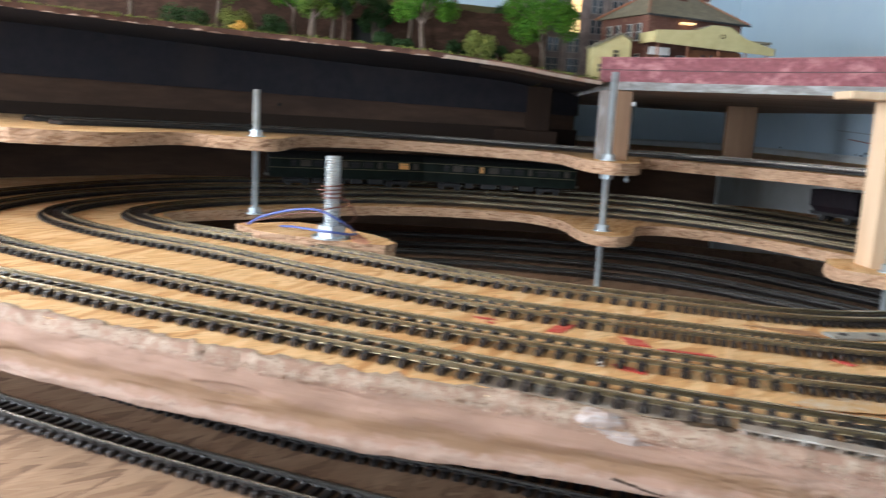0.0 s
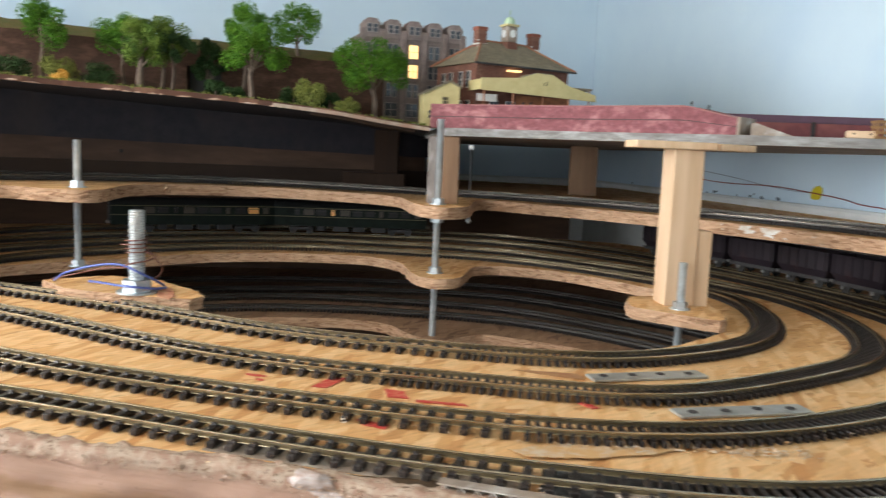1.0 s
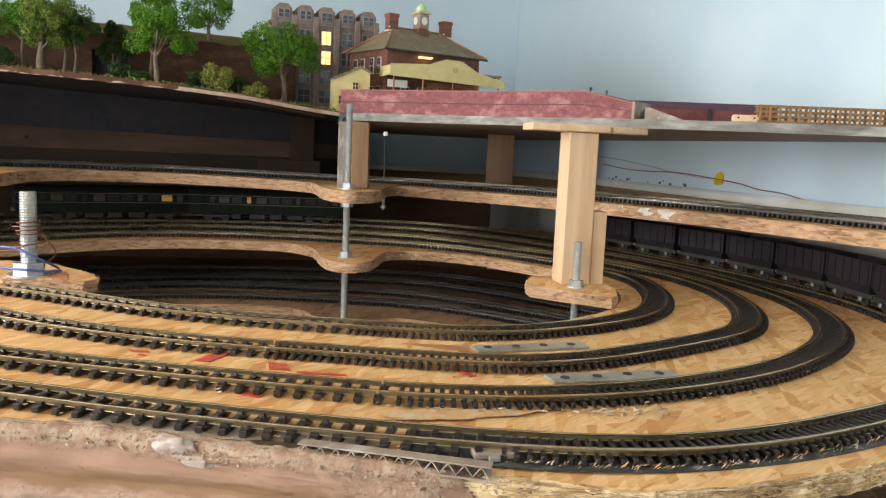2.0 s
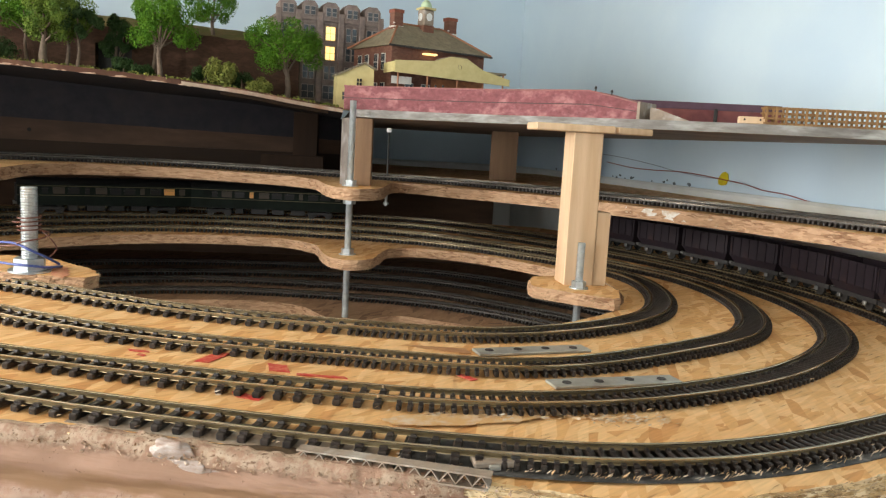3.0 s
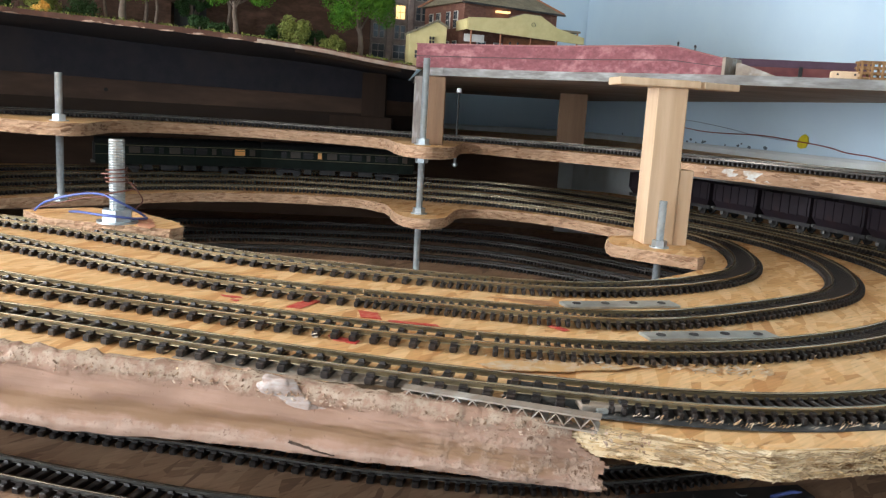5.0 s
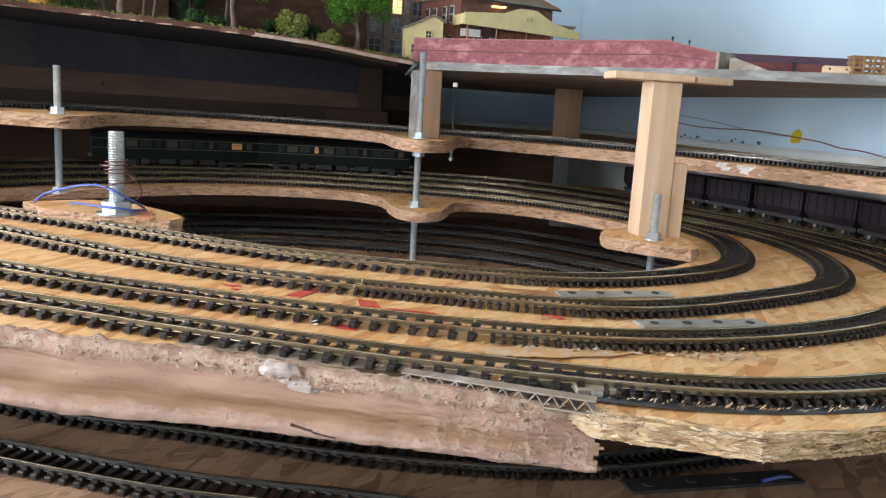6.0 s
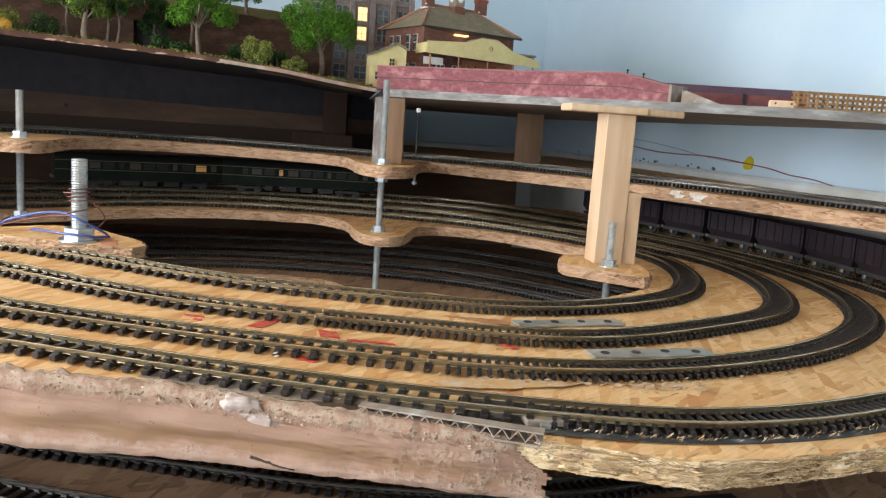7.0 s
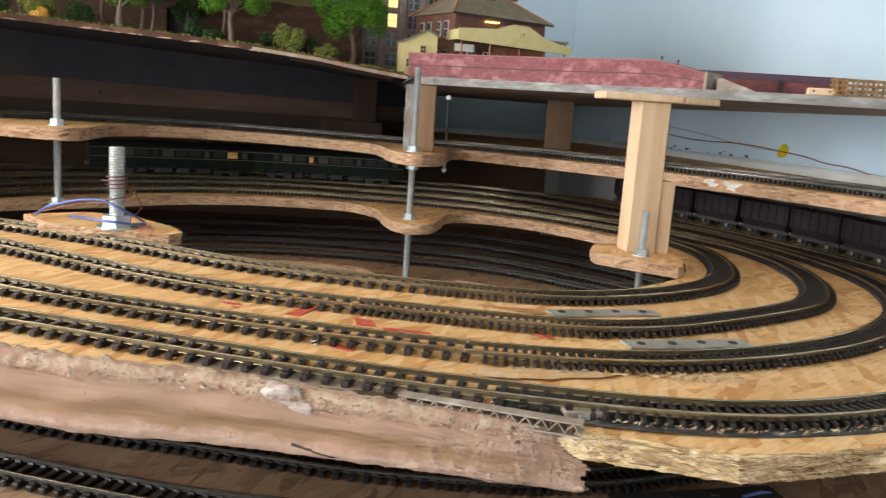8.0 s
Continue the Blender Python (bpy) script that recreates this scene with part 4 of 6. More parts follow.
M_PLATE = mat("galvanised", (0.50, 0.51, 0.48), 0.42, metal=0.5, var=(0.38, 0.38, 0.36), scale=80, stains=(0.28, 0.27, 0.24), sscale=50)
M_BLUEW = mat("blue_wire", (0.085, 0.12, 0.36), 0.45)
M_BROWNW = mat("brown_wire", (0.15, 0.05, 0.03), 0.45)
M_REDW = mat("red_wire", (0.26, 0.055, 0.05), 0.5)
M_GREYW = mat("grey_wire", (0.20, 0.24, 0.28), 0.6)
M_YTAG = mat("yellow_tape", (0.66, 0.55, 0.02), 0.5, var=(0.52, 0.42, 0.02), scale=120)
M_PASTE = mat("white_filler", (0.44, 0.385, 0.355), 0.45, var=(0.33, 0.215, 0.165), scale=150, bump=0.5, bscale=120, stretch=(1, 1, 3), stains=(0.30, 0.25, 0.22), sscale=110)


def glow_mat(name, colour, strength):
    m = bpy.data.materials.new(name)
    m.use_nodes = True
    p = m.node_tree.nodes["Principled BSDF"]
    p.inputs["Base Color"].default_value = (*colour, 1)
    p.inputs["Emission Color"].default_value = (*colour, 1)
    p.inputs["Emission Strength"].default_value = strength
    return m


M_LIT = glow_mat("lit_window", (1.0, 0.66, 0.28), 1.4)
M_LITORANGE = glow_mat("lit_orange", (0.80, 0.40, 0.12), 0.07)
M_COACHPANE = mat("dim_coach_glass", (0.012, 0.0105, 0.010), 0.35, spec=0.3)
M_LITDIM = glow_mat("lit_dim", (0.05, 0.036, 0.024), 0.08)


def extrude_plan(pts, z0, z1, bm=None):
    bm = bm or bmesh.new()
    lo = [bm.verts.new((x, y, z0)) for x, y in pts]
    hi = [bm.verts.new((x, y, z1)) for x, y in pts]
    n = len(pts)
    fs = [bm.faces.new(list(reversed(lo))), bm.faces.new(hi)]
    fs += [bm.faces.new((lo[i], lo[(i + 1) % n], hi[(i + 1) % n], hi[i])) for i in range(n)]
    bmesh.ops.recalc_face_normals(bm, faces=fs)
    return bm


def extrude_elev(pts, y0, y1, bm=None):
    """A shape drawn in x, z and given thickness along y."""
    bm = bm or bmesh.new()
    a = [bm.verts.new((x, y0, z)) for x, z in pts]
    b = [bm.verts.new((x, y1, z)) for x, z in pts]
    n = len(pts)
    fs = [bm.faces.new(a), bm.faces.new(list(reversed(b)))]
    fs += [bm.faces.new((a[i], b[i], b[(i + 1) % n], a[(i + 1) % n])) for i in range(n)]
    bmesh.ops.recalc_face_normals(bm, faces=fs)
    return bm


# ---- station platform ----
plat = spline([Vector(p) for p in ((.158, 1.020), (.185, 1.004), (.245, .968), (.312, .922), (.375, .861), (.443, .796))], 0.006)
total = len(plat) - 1
platform = thing("station_platform", "long station platform faced in pink brick paper with a ramped end", "platform", (.3, .93, .169))


def plat_h(i):
    s = (total - i) * 0.006
    return 0.0285 if s > 0.052 else 0.0165 + 0.012 * s / 0.052


def band(y0, y1, f0, f1, cap=True):
    bm = bmesh.new()
    rows = []
    for i, p in enumerate(plat):
        t = (plat[min(i + 1, total)] - plat[max(i - 1, 0)]).normalized()
        q = Vector((-t.y, t.x))
        if q.y < 0:
            q = -q
        h = plat_h(i)
        a, b = p + q * y0, p + q * y1
        o = Vector((.3, .93))
        rows.append([bm.verts.new((*(a - o), f0 * h)), bm.verts.new((*(a - o), f1 * h)), bm.verts.new((*(b - o), f1 * h)), bm.verts.new((*(b - o), f0 * h))])
    for a, b in zip(rows, rows[1:]):
        for k in range(4):
            bm.faces.new((a[k], b[k], b[(k + 1) % 4], a[(k + 1) % 4]))
    bm.faces.new(rows[0])
    bm.faces.new(list(reversed(rows[-1])))
    bmesh.ops.recalc_face_normals(bm, faces=bm.faces[:])
    return bm


part("lower_course", band(0, 0.05, 0.0, 0.47), M_BRICKPINK, platform)
part("ledge", band(-0.0008, 0.05, 0.472, 0.505), mat("ledge_dark", (0.085, 0.045, 0.045), 0.8), platform, "thin dark ledge")
part("upper_course", band(0.0006, 0.05, 0.507, 0.95), M_BRICKPINK, platform)
part("coping", band(-0.0012, 0.052, 0.952, 1.0), mat("coping_pink", (0.36, 0.15, 0.14), 0.8, var=(0.24, 0.09, 0.09), scale=90), platform, "dark pink coping")
e = plat[-1] - Vector((.3, .93))
ep = part("end_board", box_bm(-0.0015, 0.0015, 0.0, 0.040, 0, 0.0175), M_CARD, platform, "grey card end board")
ep.matrix_local = pose(e.x + 0.0012, e.y - 0.001, 0, 0, 0, -45)


# pegs stand in for tiny platform figures; the lamp shape is made up
def platform_post(x, y, h):
    t = thing("platform_lamp", "tiny dark peg standing in for a figure on the station platform", "lamp", (x, y, .1975 if x < .395 else .1975 - .21 * (x - .395)), group="platform lamps")
    part("pole", cyl_bm(0.0007, 0, h, 6), M_BLACK, t)
    part("head", cyl_bm(0.0016, h, h + 0.0022, 8, 0.0008), M_BLACK, t)
    return t


for x, y, h in ((.412, .846, .0060), (.4245, .832, .0050), (.262, .975, .002), (.27, .97, .002)):
    platform_post(x, y, h)

# ---- behind the platform ----
low_wall = thing("low_brick_wall", "long low red-brown brick wall with a mauve top course", "wall", (.46, .985, .169))
part("red_course", box_bm(0, .215, 0, .012, 0, .0225), M_MAROON, low_wall)
part("mauve_course", box_bm(0, .215, 0, .012, .0227, .031), M_MAUVE, low_wall, "mauve upper course")
part("pilaster", box_bm(.138, .142, -.003, -.0002, 0, .024, .0004), M_BLACK, low_wall, "small black upright")
low_wall.matrix_world = pose(.46, .985, .169, 0, 0, -16)
solid("card_ramp", extrude_elev([(0, 0), (.04, 0), (0.004, .012), (0, .012)], 0, .04), M_CARD, "pale grey card ramp behind the platform end", "ramp", at=pose(.452, .795, .1692, 0, 0, -25))
blk = thing("timber_block", "small pale timber block on the deck edge", "block", (.517, .7420, .169), -22)
part("body", box_bm(0, .024, 0, .012, 0, .0068, 0.0008), M_TIMBER, blk)
for k in (.005, .019):
    part("nail", cyl_bm(0.0009, 0, 0.0012, 8), M_DARK, blk).matrix_local = pose(k, 0.0, .004, 90)


def trestle(x, y, rz):
    t = thing("timber_trestle", "brown lattice trestle of thin timber bars on the deck", "trestle", (x, y, .169), rz)
    rows, n, pitch = (0.0005, 0.0050, 0.0098, 0.0146), 24, 0.0088
    for j, yy in enumerate((0.0, 0.012)):
        for z in rows:
            part("rail_bar", box_bm(-0.001, n * pitch, yy, yy + 0.0016, z, z + 0.0019), M_FENCE, t)
        for i in range(n):
            part("upright", box_bm(i * pitch, i * pitch + 0.0021, yy - 0.0014, yy - 0.0001, 0, 0.0165), M_FENCE, t)
    for i in range(n):
        part("cross_bar", box_bm(i * pitch, i * pitch + 0.0012, 0.0014, 0.0105, 0.0063, 0.0074), M_FENCE, t)
    return t


trestle(.5375, .7325, -15)


# ---- station building ----
def hip_roof_bm(L, W, z0, z1, over, ridge):
    bm = bmesh.new()
    x, y = L / 2 + over, W / 2 + over
    lo = [bm.verts.new(p) for p in ((-x, -y, z0), (x, -y, z0), (x, y, z0), (-x, y, z0))]
    r = [bm.verts.new((-ridge / 2, 0, z1)), bm.verts.new((ridge / 2, 0, z1))]
    for f in ((lo[0], lo[1], r[1], r[0]), (lo[1], lo[2], r[1]), (lo[2], lo[3], r[0], r[1]), (lo[3], lo[0], r[0]), (lo[3], lo[2], lo[1], lo[0])):
        bm.faces.new(f)
    bmesh.ops.recalc_face_normals(bm, faces=bm.faces[:])
    return bm


def window_part(parent, x, y, z, w, h, pane, face="front", frame=M_WHITEP):
    """A window in a wall that faces -y (front) or -x (left): a frame with four panes in it."""
    f = 0.0009
    ob = part("window", box_bm(-w / 2 - f, w / 2 + f, -0.0008, 0.0004, -f, h + f), frame, parent)
    ob.matrix_local = pose(x, y, z, 0, 0, 0 if face == "front" else -90)
    cols = ((-w / 2, -f / 2), (f / 2, w / 2)) if w > 0.0058 else ((-w / 2, w / 2),)
    for x0, x1 in cols:
        for z0, z1 in ((0, h * .5 - f / 2), (h * .5 + f / 2, h)):
            part("pane", box_bm(x0, x1, -0.0012, -0.0007, z0, z1), pane, ob)
    return ob


st = thing("station_building", "red brick station building with hipped tiled roof and cream canopy", "building", (.257, 1.125, .169), 27)
part("wall", box_bm(-.072, .072, -.048, .048, 0, .083), M_REDBRICK, st)
part("roof", hip_roof_bm(.138, .096, .083, .117, .007, .070), M_ROOF, st)
for s in (-1, 1):
    for yy in (-1, 1):
        part("hip_ridge", tube_bm([(s * .079, yy * .055, .0835), (s * .035, 0, .1175)], 0.0013, 6), M_TERRA, st, "terracotta hip tiles")
part("ridge", tube_bm([(-.035, 0, .1178), (.035, 0, .1178)], 0.0013, 6), M_TERRA, st, "terracotta ridge tiles")
part("gutter", box_bm(-.080, .080, -.0565, -.0545, .081, .0832), M_BLACK, st, "dark gutter")
for i, x in enumerate((-.046, .036)):
    ch = part("chimney", box_bm(-.0068, .0068, -.0058, .0058, 0, .0345, 0.0004), M_REDBRICK, st, "red brick chimney with a pale band")
    ch.matrix_local = pose(x + (.008 if not i else .012), .0, .100)
    part("band", box_bm(-.0074, .0074, -.0064, .0064, .0115, .0135), M_WHITEP, ch)
    part("cap", box_bm(-.0076, .0076, -.0066, .0066, .030, .0340), M_TERRABROWN, ch)
    for z in (.004, .0075, .016):
        part("quoin", box_bm(-.0070, -.0052, -.0060, -.0040, z, z + .0018), M_WHITEP, ch, "pale quoin stone")
cu = part("cupola", box_bm(-.008, .008, -.008, .008, 0, .017, 0.0004), M_REDBRICK, st, "clock cupola with pale green dome")
cu.matrix_local = pose(.005, -.004, .098) @ Matrix.Diagonal((1.04, 1.04, 1.2, 1))
part("lantern", box_bm(-.0078, .0078, -.0078, .0078, .0172, .034, 0.0015), M_CARD, cu, "white clock stage")
for rz, px, py in ((0, 0, -.0081), (-90, -.0081, 0)):
    part("clock_face", cyl_bm(0.0043, 0, 0.0005, 16), mat("clock_white", (0.8, 0.8, 0.78), 0.4), cu).matrix_local = pose(px, py, .026, 90, 0, rz)
part("cornice", box_bm(-.0092, .0092, -.0092, .0092, .034, .0362), M_YELLOW, cu)
bm = bmesh.new()
bmesh.ops.create_uvsphere(bm, u_segments=14, v_segments=8, radius=0.0074, matrix=Matrix.Translation((0, 0, .0365)) @ Matrix.Diagonal((1, 1, 1.15, 1)))
bmesh.ops.delete(bm, geom=[v for v in bm.verts if v.co.z < .0362], context="VERTS")
part("dome", bm, M_DOME, cu, smooth=True)
part("finial", cyl_bm(0.0005, .046, .052, 6), M_DOME, cu)
for x in (-.045, -.02, .005, .03, .055):
    window_part(st, x, -.0485, .018, .011, .020, M_PANE)
for y in (-.030, -.012, .012, .030):
    window_part(st, -.0725, y, .054, .0075, .019, M_PANE, "left")
    window_part(st, -.0725, y, .018, .0075, .019, M_PANE, "left")
# canopy on the platform side
can = part("canopy", extrude_plan([(-.062, -.080), (.086, -.080), (.086, -.036), (-.062, -.036)], .0555, .058), M_ROOF, st, "canopy roof")
can.matrix_local = pose(-.004, -.0125, 0, 0, 0, -13)
part("valance", extrude_elev([(-.064, .048), (.090, .042), (.090, .050), (.052, .059), (.030, .071), (.008, .072), (-.012, .065), (-.064, .062)], -.083, -.0805), M_YELLOW, can, "cream painted valance")
part("side_valance", box_bm(-.0645, -.062, -.0800, -.040, .049, .061), M_YELLOW, can, "cream painted valance")
part("gable_roof", extrude_elev([(-.010, .0585), (.050, .0585), (.030, .0725), (.008, .0725)], -.0803, -.036), M_ROOF, can)
bm = bmesh.new()
bmesh.ops.create_cone(bm, cap_ends=False, segments=14, radius1=0.0026, radius2=0.0026, depth=0.001)
part("roundel", bm, M_BLACK, can).matrix_local = pose(.020, -.0836, .060, 90)
for x in (-.058, -.02, .02, .055, .083):
    part("canopy_post", cyl_bm(0.0011, .028, .0555, 8, at=(x, -.078)), M_TERRA, can)
part("skylight", box_bm(-.014, .004, -.050, -.040, .0755, .0775), M_LIT, can, "lit yellow skylight").matrix_local = pose(0.0, 0.004, 0.0)
part("nameboard", box_bm(-.060, -.034, -.060, -.0588, .036, .045), M_WHITEP, can, "white blank nameboard")
part("lit_hall", box_bm(-.030, .075, -.0362, -.0350, .029, .047), mat("warm_hall", (0.42, 0.17, 0.07), 0.7, var=(0.25, 0.10, 0.05), scale=150), can, "warm brown hall front")

hut = thing("platform_hut", "small cream lean-to hut beside the platform end", "hut", (.172, 1.045, .169), 8)
part("wall", extrude_elev([(-.025, 0), (.020, 0), (.020, .050), (.008, .056), (-.025, .040)], -.012, .014), M_YELLOW, hut)
part("roof", extrude_elev([(-.027, .0395), (.008, .0565), (.0225, .0492), (.0225, .051), (.008, .0585), (-.027, .0415)], -.0145, .0165), M_ROOF, hut)
window_part(hut, .002, -.0124, .030, .006, .008, M_DARK, frame=M_YELLOW)
window_part(hut, -.015, -.0124, .012, .006, .009, M_PANE, frame=M_YELLOW)

# ---- hotel ----
ho = thing("stone_hotel", "tall brown stone hotel with dormers and two lit windows", "building", (.132, 1.185, .180), 14)
part("wall", box_bm(-.072, .072, -.028, .04, 0, .112), M_STONE, ho)
part("cornice", box_bm(-.074, .074, -.0305, .042, .108, .112), M_STONE, ho, "projecting stone cornice")
bays = (-.058, -.029, 0.0, .029, .058)
for k, x in enumerate(bays[:-1]):
    part("pilaster", box_bm(x + .0105, x + .0185, -.0315, -.028, 0, .1195, 0.0006), M_STONE, ho)
for x in (-.0735, .0665):
    part("pilaster", box_bm(x, x + .007, -.0315, -.028, 0, .1195, 0.0006), M_STONE, ho)
for j, z in enumerate((.006, .032, .058, .084)):
    for k, x in enumerate(bays):
        lit = k == 2 and j in (2, 3)
        if j == 0:
            window_part(ho, x, -.0287, z, .016, .017, M_PANE, frame=M_STONEP)
        else:
            for s in ((0,) if lit else (-.0042, .0042)):
                window_part(ho, x + s, -.0287, z, .012 if lit else .0055, .017, M_LIT if lit else M_PANE, frame=M_YELLOW if lit else M_STONEP)
    part("string_course", box_bm(-.072, .072, -.0295, -.028, z + .0205, z + .0222), M_STONE, ho)
for k, x in enumerate(bays):
    d = part("dormer", extrude_elev([(-.011, 0), (.011, 0), (.011, .015), (.006, .021), (-.006, .021), (-.011, .015)], -.030, .0), M_STONE, ho, "stone dormer with a hipped top")
    d.matrix_local = pose(x, 0, .1121)
    for s in (-.004, .004):
        window_part(d, s, -.0306, .003, .0055, .010, M_PANE, frame=M_STONEP)
part("mansard", hip_roof_bm(.13, .05, .1122, .130, .004, .09), M_ROOF, ho).matrix_local = pose(0, .008, 0)


# ---- hillside ----
def hill_z(x, y):
    top = .252 + .06 * max(0.0, -.10 - x) - .05 * max(0.0, x + .05)
    f = min(1.0, max(0.0, (y - 1.13) / 0.17))
    return top + .034 * (f * f * (3 - 2 * f)) + .0025 * noise.noise(Vector((x * 40, y * 40, 0)))


bm = bmesh.new()
nx, ny = 70, 24
g = [[bm.verts.new((-.9 + 1.0 * i / nx, 1.128 + .55 * j / ny, hill_z(-.9 + 1.0 * i / nx, 1.128 + .55 * j / ny))) for j in range(ny + 1)] for i in range(nx + 1)]
for i in range(nx):
    for j in range(ny):
        bm.faces.new((g[i][j], g[i + 1][j], g[i + 1][j + 1], g[i][j + 1]))
end = [bm.verts.new((.1, 1.128, .17)), bm.verts.new((.1, 1.678, .17))]
bm.faces.new([end[0], end[1]] + list(reversed(g[nx])))
M_HILL = mat("dry_grass_hill", (0.13, 0.105, 0.04), 0.95, var=(0.09, 0.10, 0.03), scale=45, bump=1.0, bscale=260, stains=(0.17, 0.115, 0.06), sscale=14, spec=0.15)
solid("hill", bm, M_HILL, "dry grassy hilltop behind the retaining wall", "hill", kind="structure", smooth=True)
rw = thing("retaining_wall", "dark brown brick retaining wall with a tunnel mouth", "wall", (-.13, 1.12, .19))
for a, b in ((-.80, -.151), (-.107, .10)):
    bm = bmesh.new()
    n = 24
    cols = []
    for i in range(n + 1):
        x = a + (b - a) * i / n
        t, low = hill_z(x, 1.129) + .003, left_z(x) - .193
        cols.append([bm.verts.new((x + .13, yy, z)) for yy, z in ((-.006, low), (-.006, t - .19), (.008, t - .19), (.008, low))])
    for c, d in zip(cols, cols[1:]):
        for k in range(4):
            bm.faces.new((c[k], d[k], d[(k + 1) % 4], c[(k + 1) % 4]))
    bm.faces.new(cols[0])
    bm.faces.new(list(reversed(cols[-1])))
    bmesh.ops.recalc_face_normals(bm, faces=bm.faces[:])
    part("brickwork", bm, M_WALLDARK, rw)
# solid near-black block paints the darkness inside the tunnel mouth
part("tunnel_lining", box_bm(-.026, .028, .009, .14, .004, .062), M_DARK, rw, "solid black block painting the dark inside of the tunnel")
part("arch", box_bm(-.0215, .0235, -.007, .0085, .046, .066), M_WALLDARK, rw)
# ---- trees and bushes ----
def leaves_bm(blobs, per, size, rng):
    """Small folded leaves over the skin and inside of many lumps, with gaps between them."""
    verts, faces = [], []
    for cx, cy, cz, r in blobs:
        for _ in range(per):
            d = Vector((rng.gauss(0, 1), rng.gauss(0, 1), rng.gauss(0, 1))).normalized()
            p = Vector((cx, cy, cz)) + d * r * rng.uniform(0.55, 1.08)
            u = d.cross(Vector((rng.gauss(0, 1), rng.gauss(0, 1), rng.gauss(0, 1)))).normalized()
            w = (d * rng.uniform(0.1, 0.9) + d.cross(u) * rng.uniform(-1, 1)).normalized()
            s = size * rng.uniform(0.6, 1.3)
            k = len(verts)
            verts += [p - u * s, p + w * s * 0.7, p + u * s, p - w * s * 0.6]
            faces += [(k, k + 1, k + 2), (k, k + 2, k + 3)]
    return verts, faces


def leaf_part(name, parent, blobs, per, size, rng, material):
    v, f = leaves_bm(blobs, per, size, rng)
    me = bpy.data.meshes.new(name)
    me.from_pydata(v, [], f)
    me.materials.append(material)
    ob = new(name, me)
    ob.parent = parent
    return ob


def tree(x, y, z, h, w, label, leaf, seed, trunk_r=0.003, lean=0.0, bare=0.42, per=150, lumps=16):
    rng = random.Random(seed)
    t = thing("model_tree", label, "tree", (x, y, z), group="model trees")
    top = Vector((lean, 0, h * 0.75))
    bm = bmesh.new()
    pts = [(lean * f * f + 0.0015 * math.sin(f * 7 + seed), 0.001 * math.cos(f * 9 + seed), -0.003 + f * h * 0.75) for f in (0, .2, .4, .6, .8, 1)]
    for i in range(5):
        a, b = Vector(pts[i]), Vector(pts[i + 1])
        r0, r1 = trunk_r * (1.25 - i * 0.19), trunk_r * (1.25 - (i + 1) * 0.19)
        ring = []
        for p, r in ((a, r0), (b, r1)):
            ring.append([bm.verts.new((p.x + r * math.cos(k * math.pi / 4), p.y + r * math.sin(k * math.pi / 4), p.z)) for k in range(8)])
        for k in range(8):
            bm.faces.new((ring[0][k], ring[0][(k + 1) % 8], ring[1][(k + 1) % 8], ring[1][k]))
    part("trunk", bm, M_BARK, t, smooth=True)
    blobs = []
    for i in range(lumps):
        a = i * 2.4 + rng.uniform(-.4, .4)
        f = rng.uniform(0, 1)
        zz = h * (bare + (1 - bare) * (0.12 + 0.76 * f))
        rad = w / 2 * math.sqrt(max(0.05, 1 - (2 * f - 0.85) ** 2)) * rng.uniform(0.40, 0.95)
        blobs.append((lean * zz / h + rad * math.cos(a), rad * math.sin(a) * 0.9, zz, w * rng.uniform(0.10, 0.185)))
    for i, bl in enumerate(blobs[:7]):
        s = Vector((lean * .3, 0, h * rng.uniform(bare * 0.75, bare + .15)))
        e = Vector(bl[:3])
        part("limb", tube_bm([s, s.lerp(e, .5) + Vector((0, 0, .002)), e], trunk_r * 0.35, 5), M_BARK, t)
    leaf_part("crown", t, blobs, int(per * 2.6), 0.0013, rng, leaf)
    return t


def bush(x, y, z, w, h, label, leaf, seed, per=130):
    rng = random.Random(seed)
    t = thing("bush", label, "bush", (x, y, z), group="bushes")
    blobs = []
    for i in range(9):
        a, f = rng.uniform(0, 6.28), rng.uniform(0, 1)
        blobs.append((w * .33 * math.cos(a) * (1.1 - .6 * f), w * .28 * math.sin(a), h * (.2 + .6 * f), w * rng.uniform(.15, .24)))
    part("stem", tube_bm([(0, 0, -.002), (.001, 0, h * .3), (0, .001, h * .6)], 0.001, 5), M_BARK, t)
    leaf_part("foliage", t, blobs, int(per * 1.8), 0.0014, rng, leaf)
    return t


G = "bright green foam-leaf model tree "
tree(-.181, 1.02, .201, .076, .072, "pale green model tree with a thick grey trunk", M_LEAF_MID, 3, .0042, bare=.36, per=190, lumps=20)
tree(-.163, 1.045, .200, .084, .066, "dark olive model tree with a thin trunk", M_LEAF_MID, 5, .0022, bare=.40)
tree(-.212, 1.055, .203, .084, .070, "green model tree with a thin trunk", M_LEAF, 8, .002, bare=.38)
tree(-.147, 1.03, .199, .070, .048, "slim dark green model tree", M_LEAF_DARK, 11, .0018, bare=.45)
tree(-.051, 1.0, .191, .092, .086, G + "by the wall", M_LEAF, 14, .0027, bare=.34, per=190, lumps=20)
tree(-.072, 1.075, .192, .118, .072, G + "with a tall crown", M_LEAF, 17, .0024, bare=.42)
tree(-.022, 1.21, .266, .074, .074, G + "on the hilltop", M_LEAF, 21, .0024, bare=.22, lumps=18)
tree(.090, 1.035, .180, .094, .098, G + "beside the hotel", M_LEAF, 25, .0030, lean=-.006, bare=.34, per=210, lumps=22)
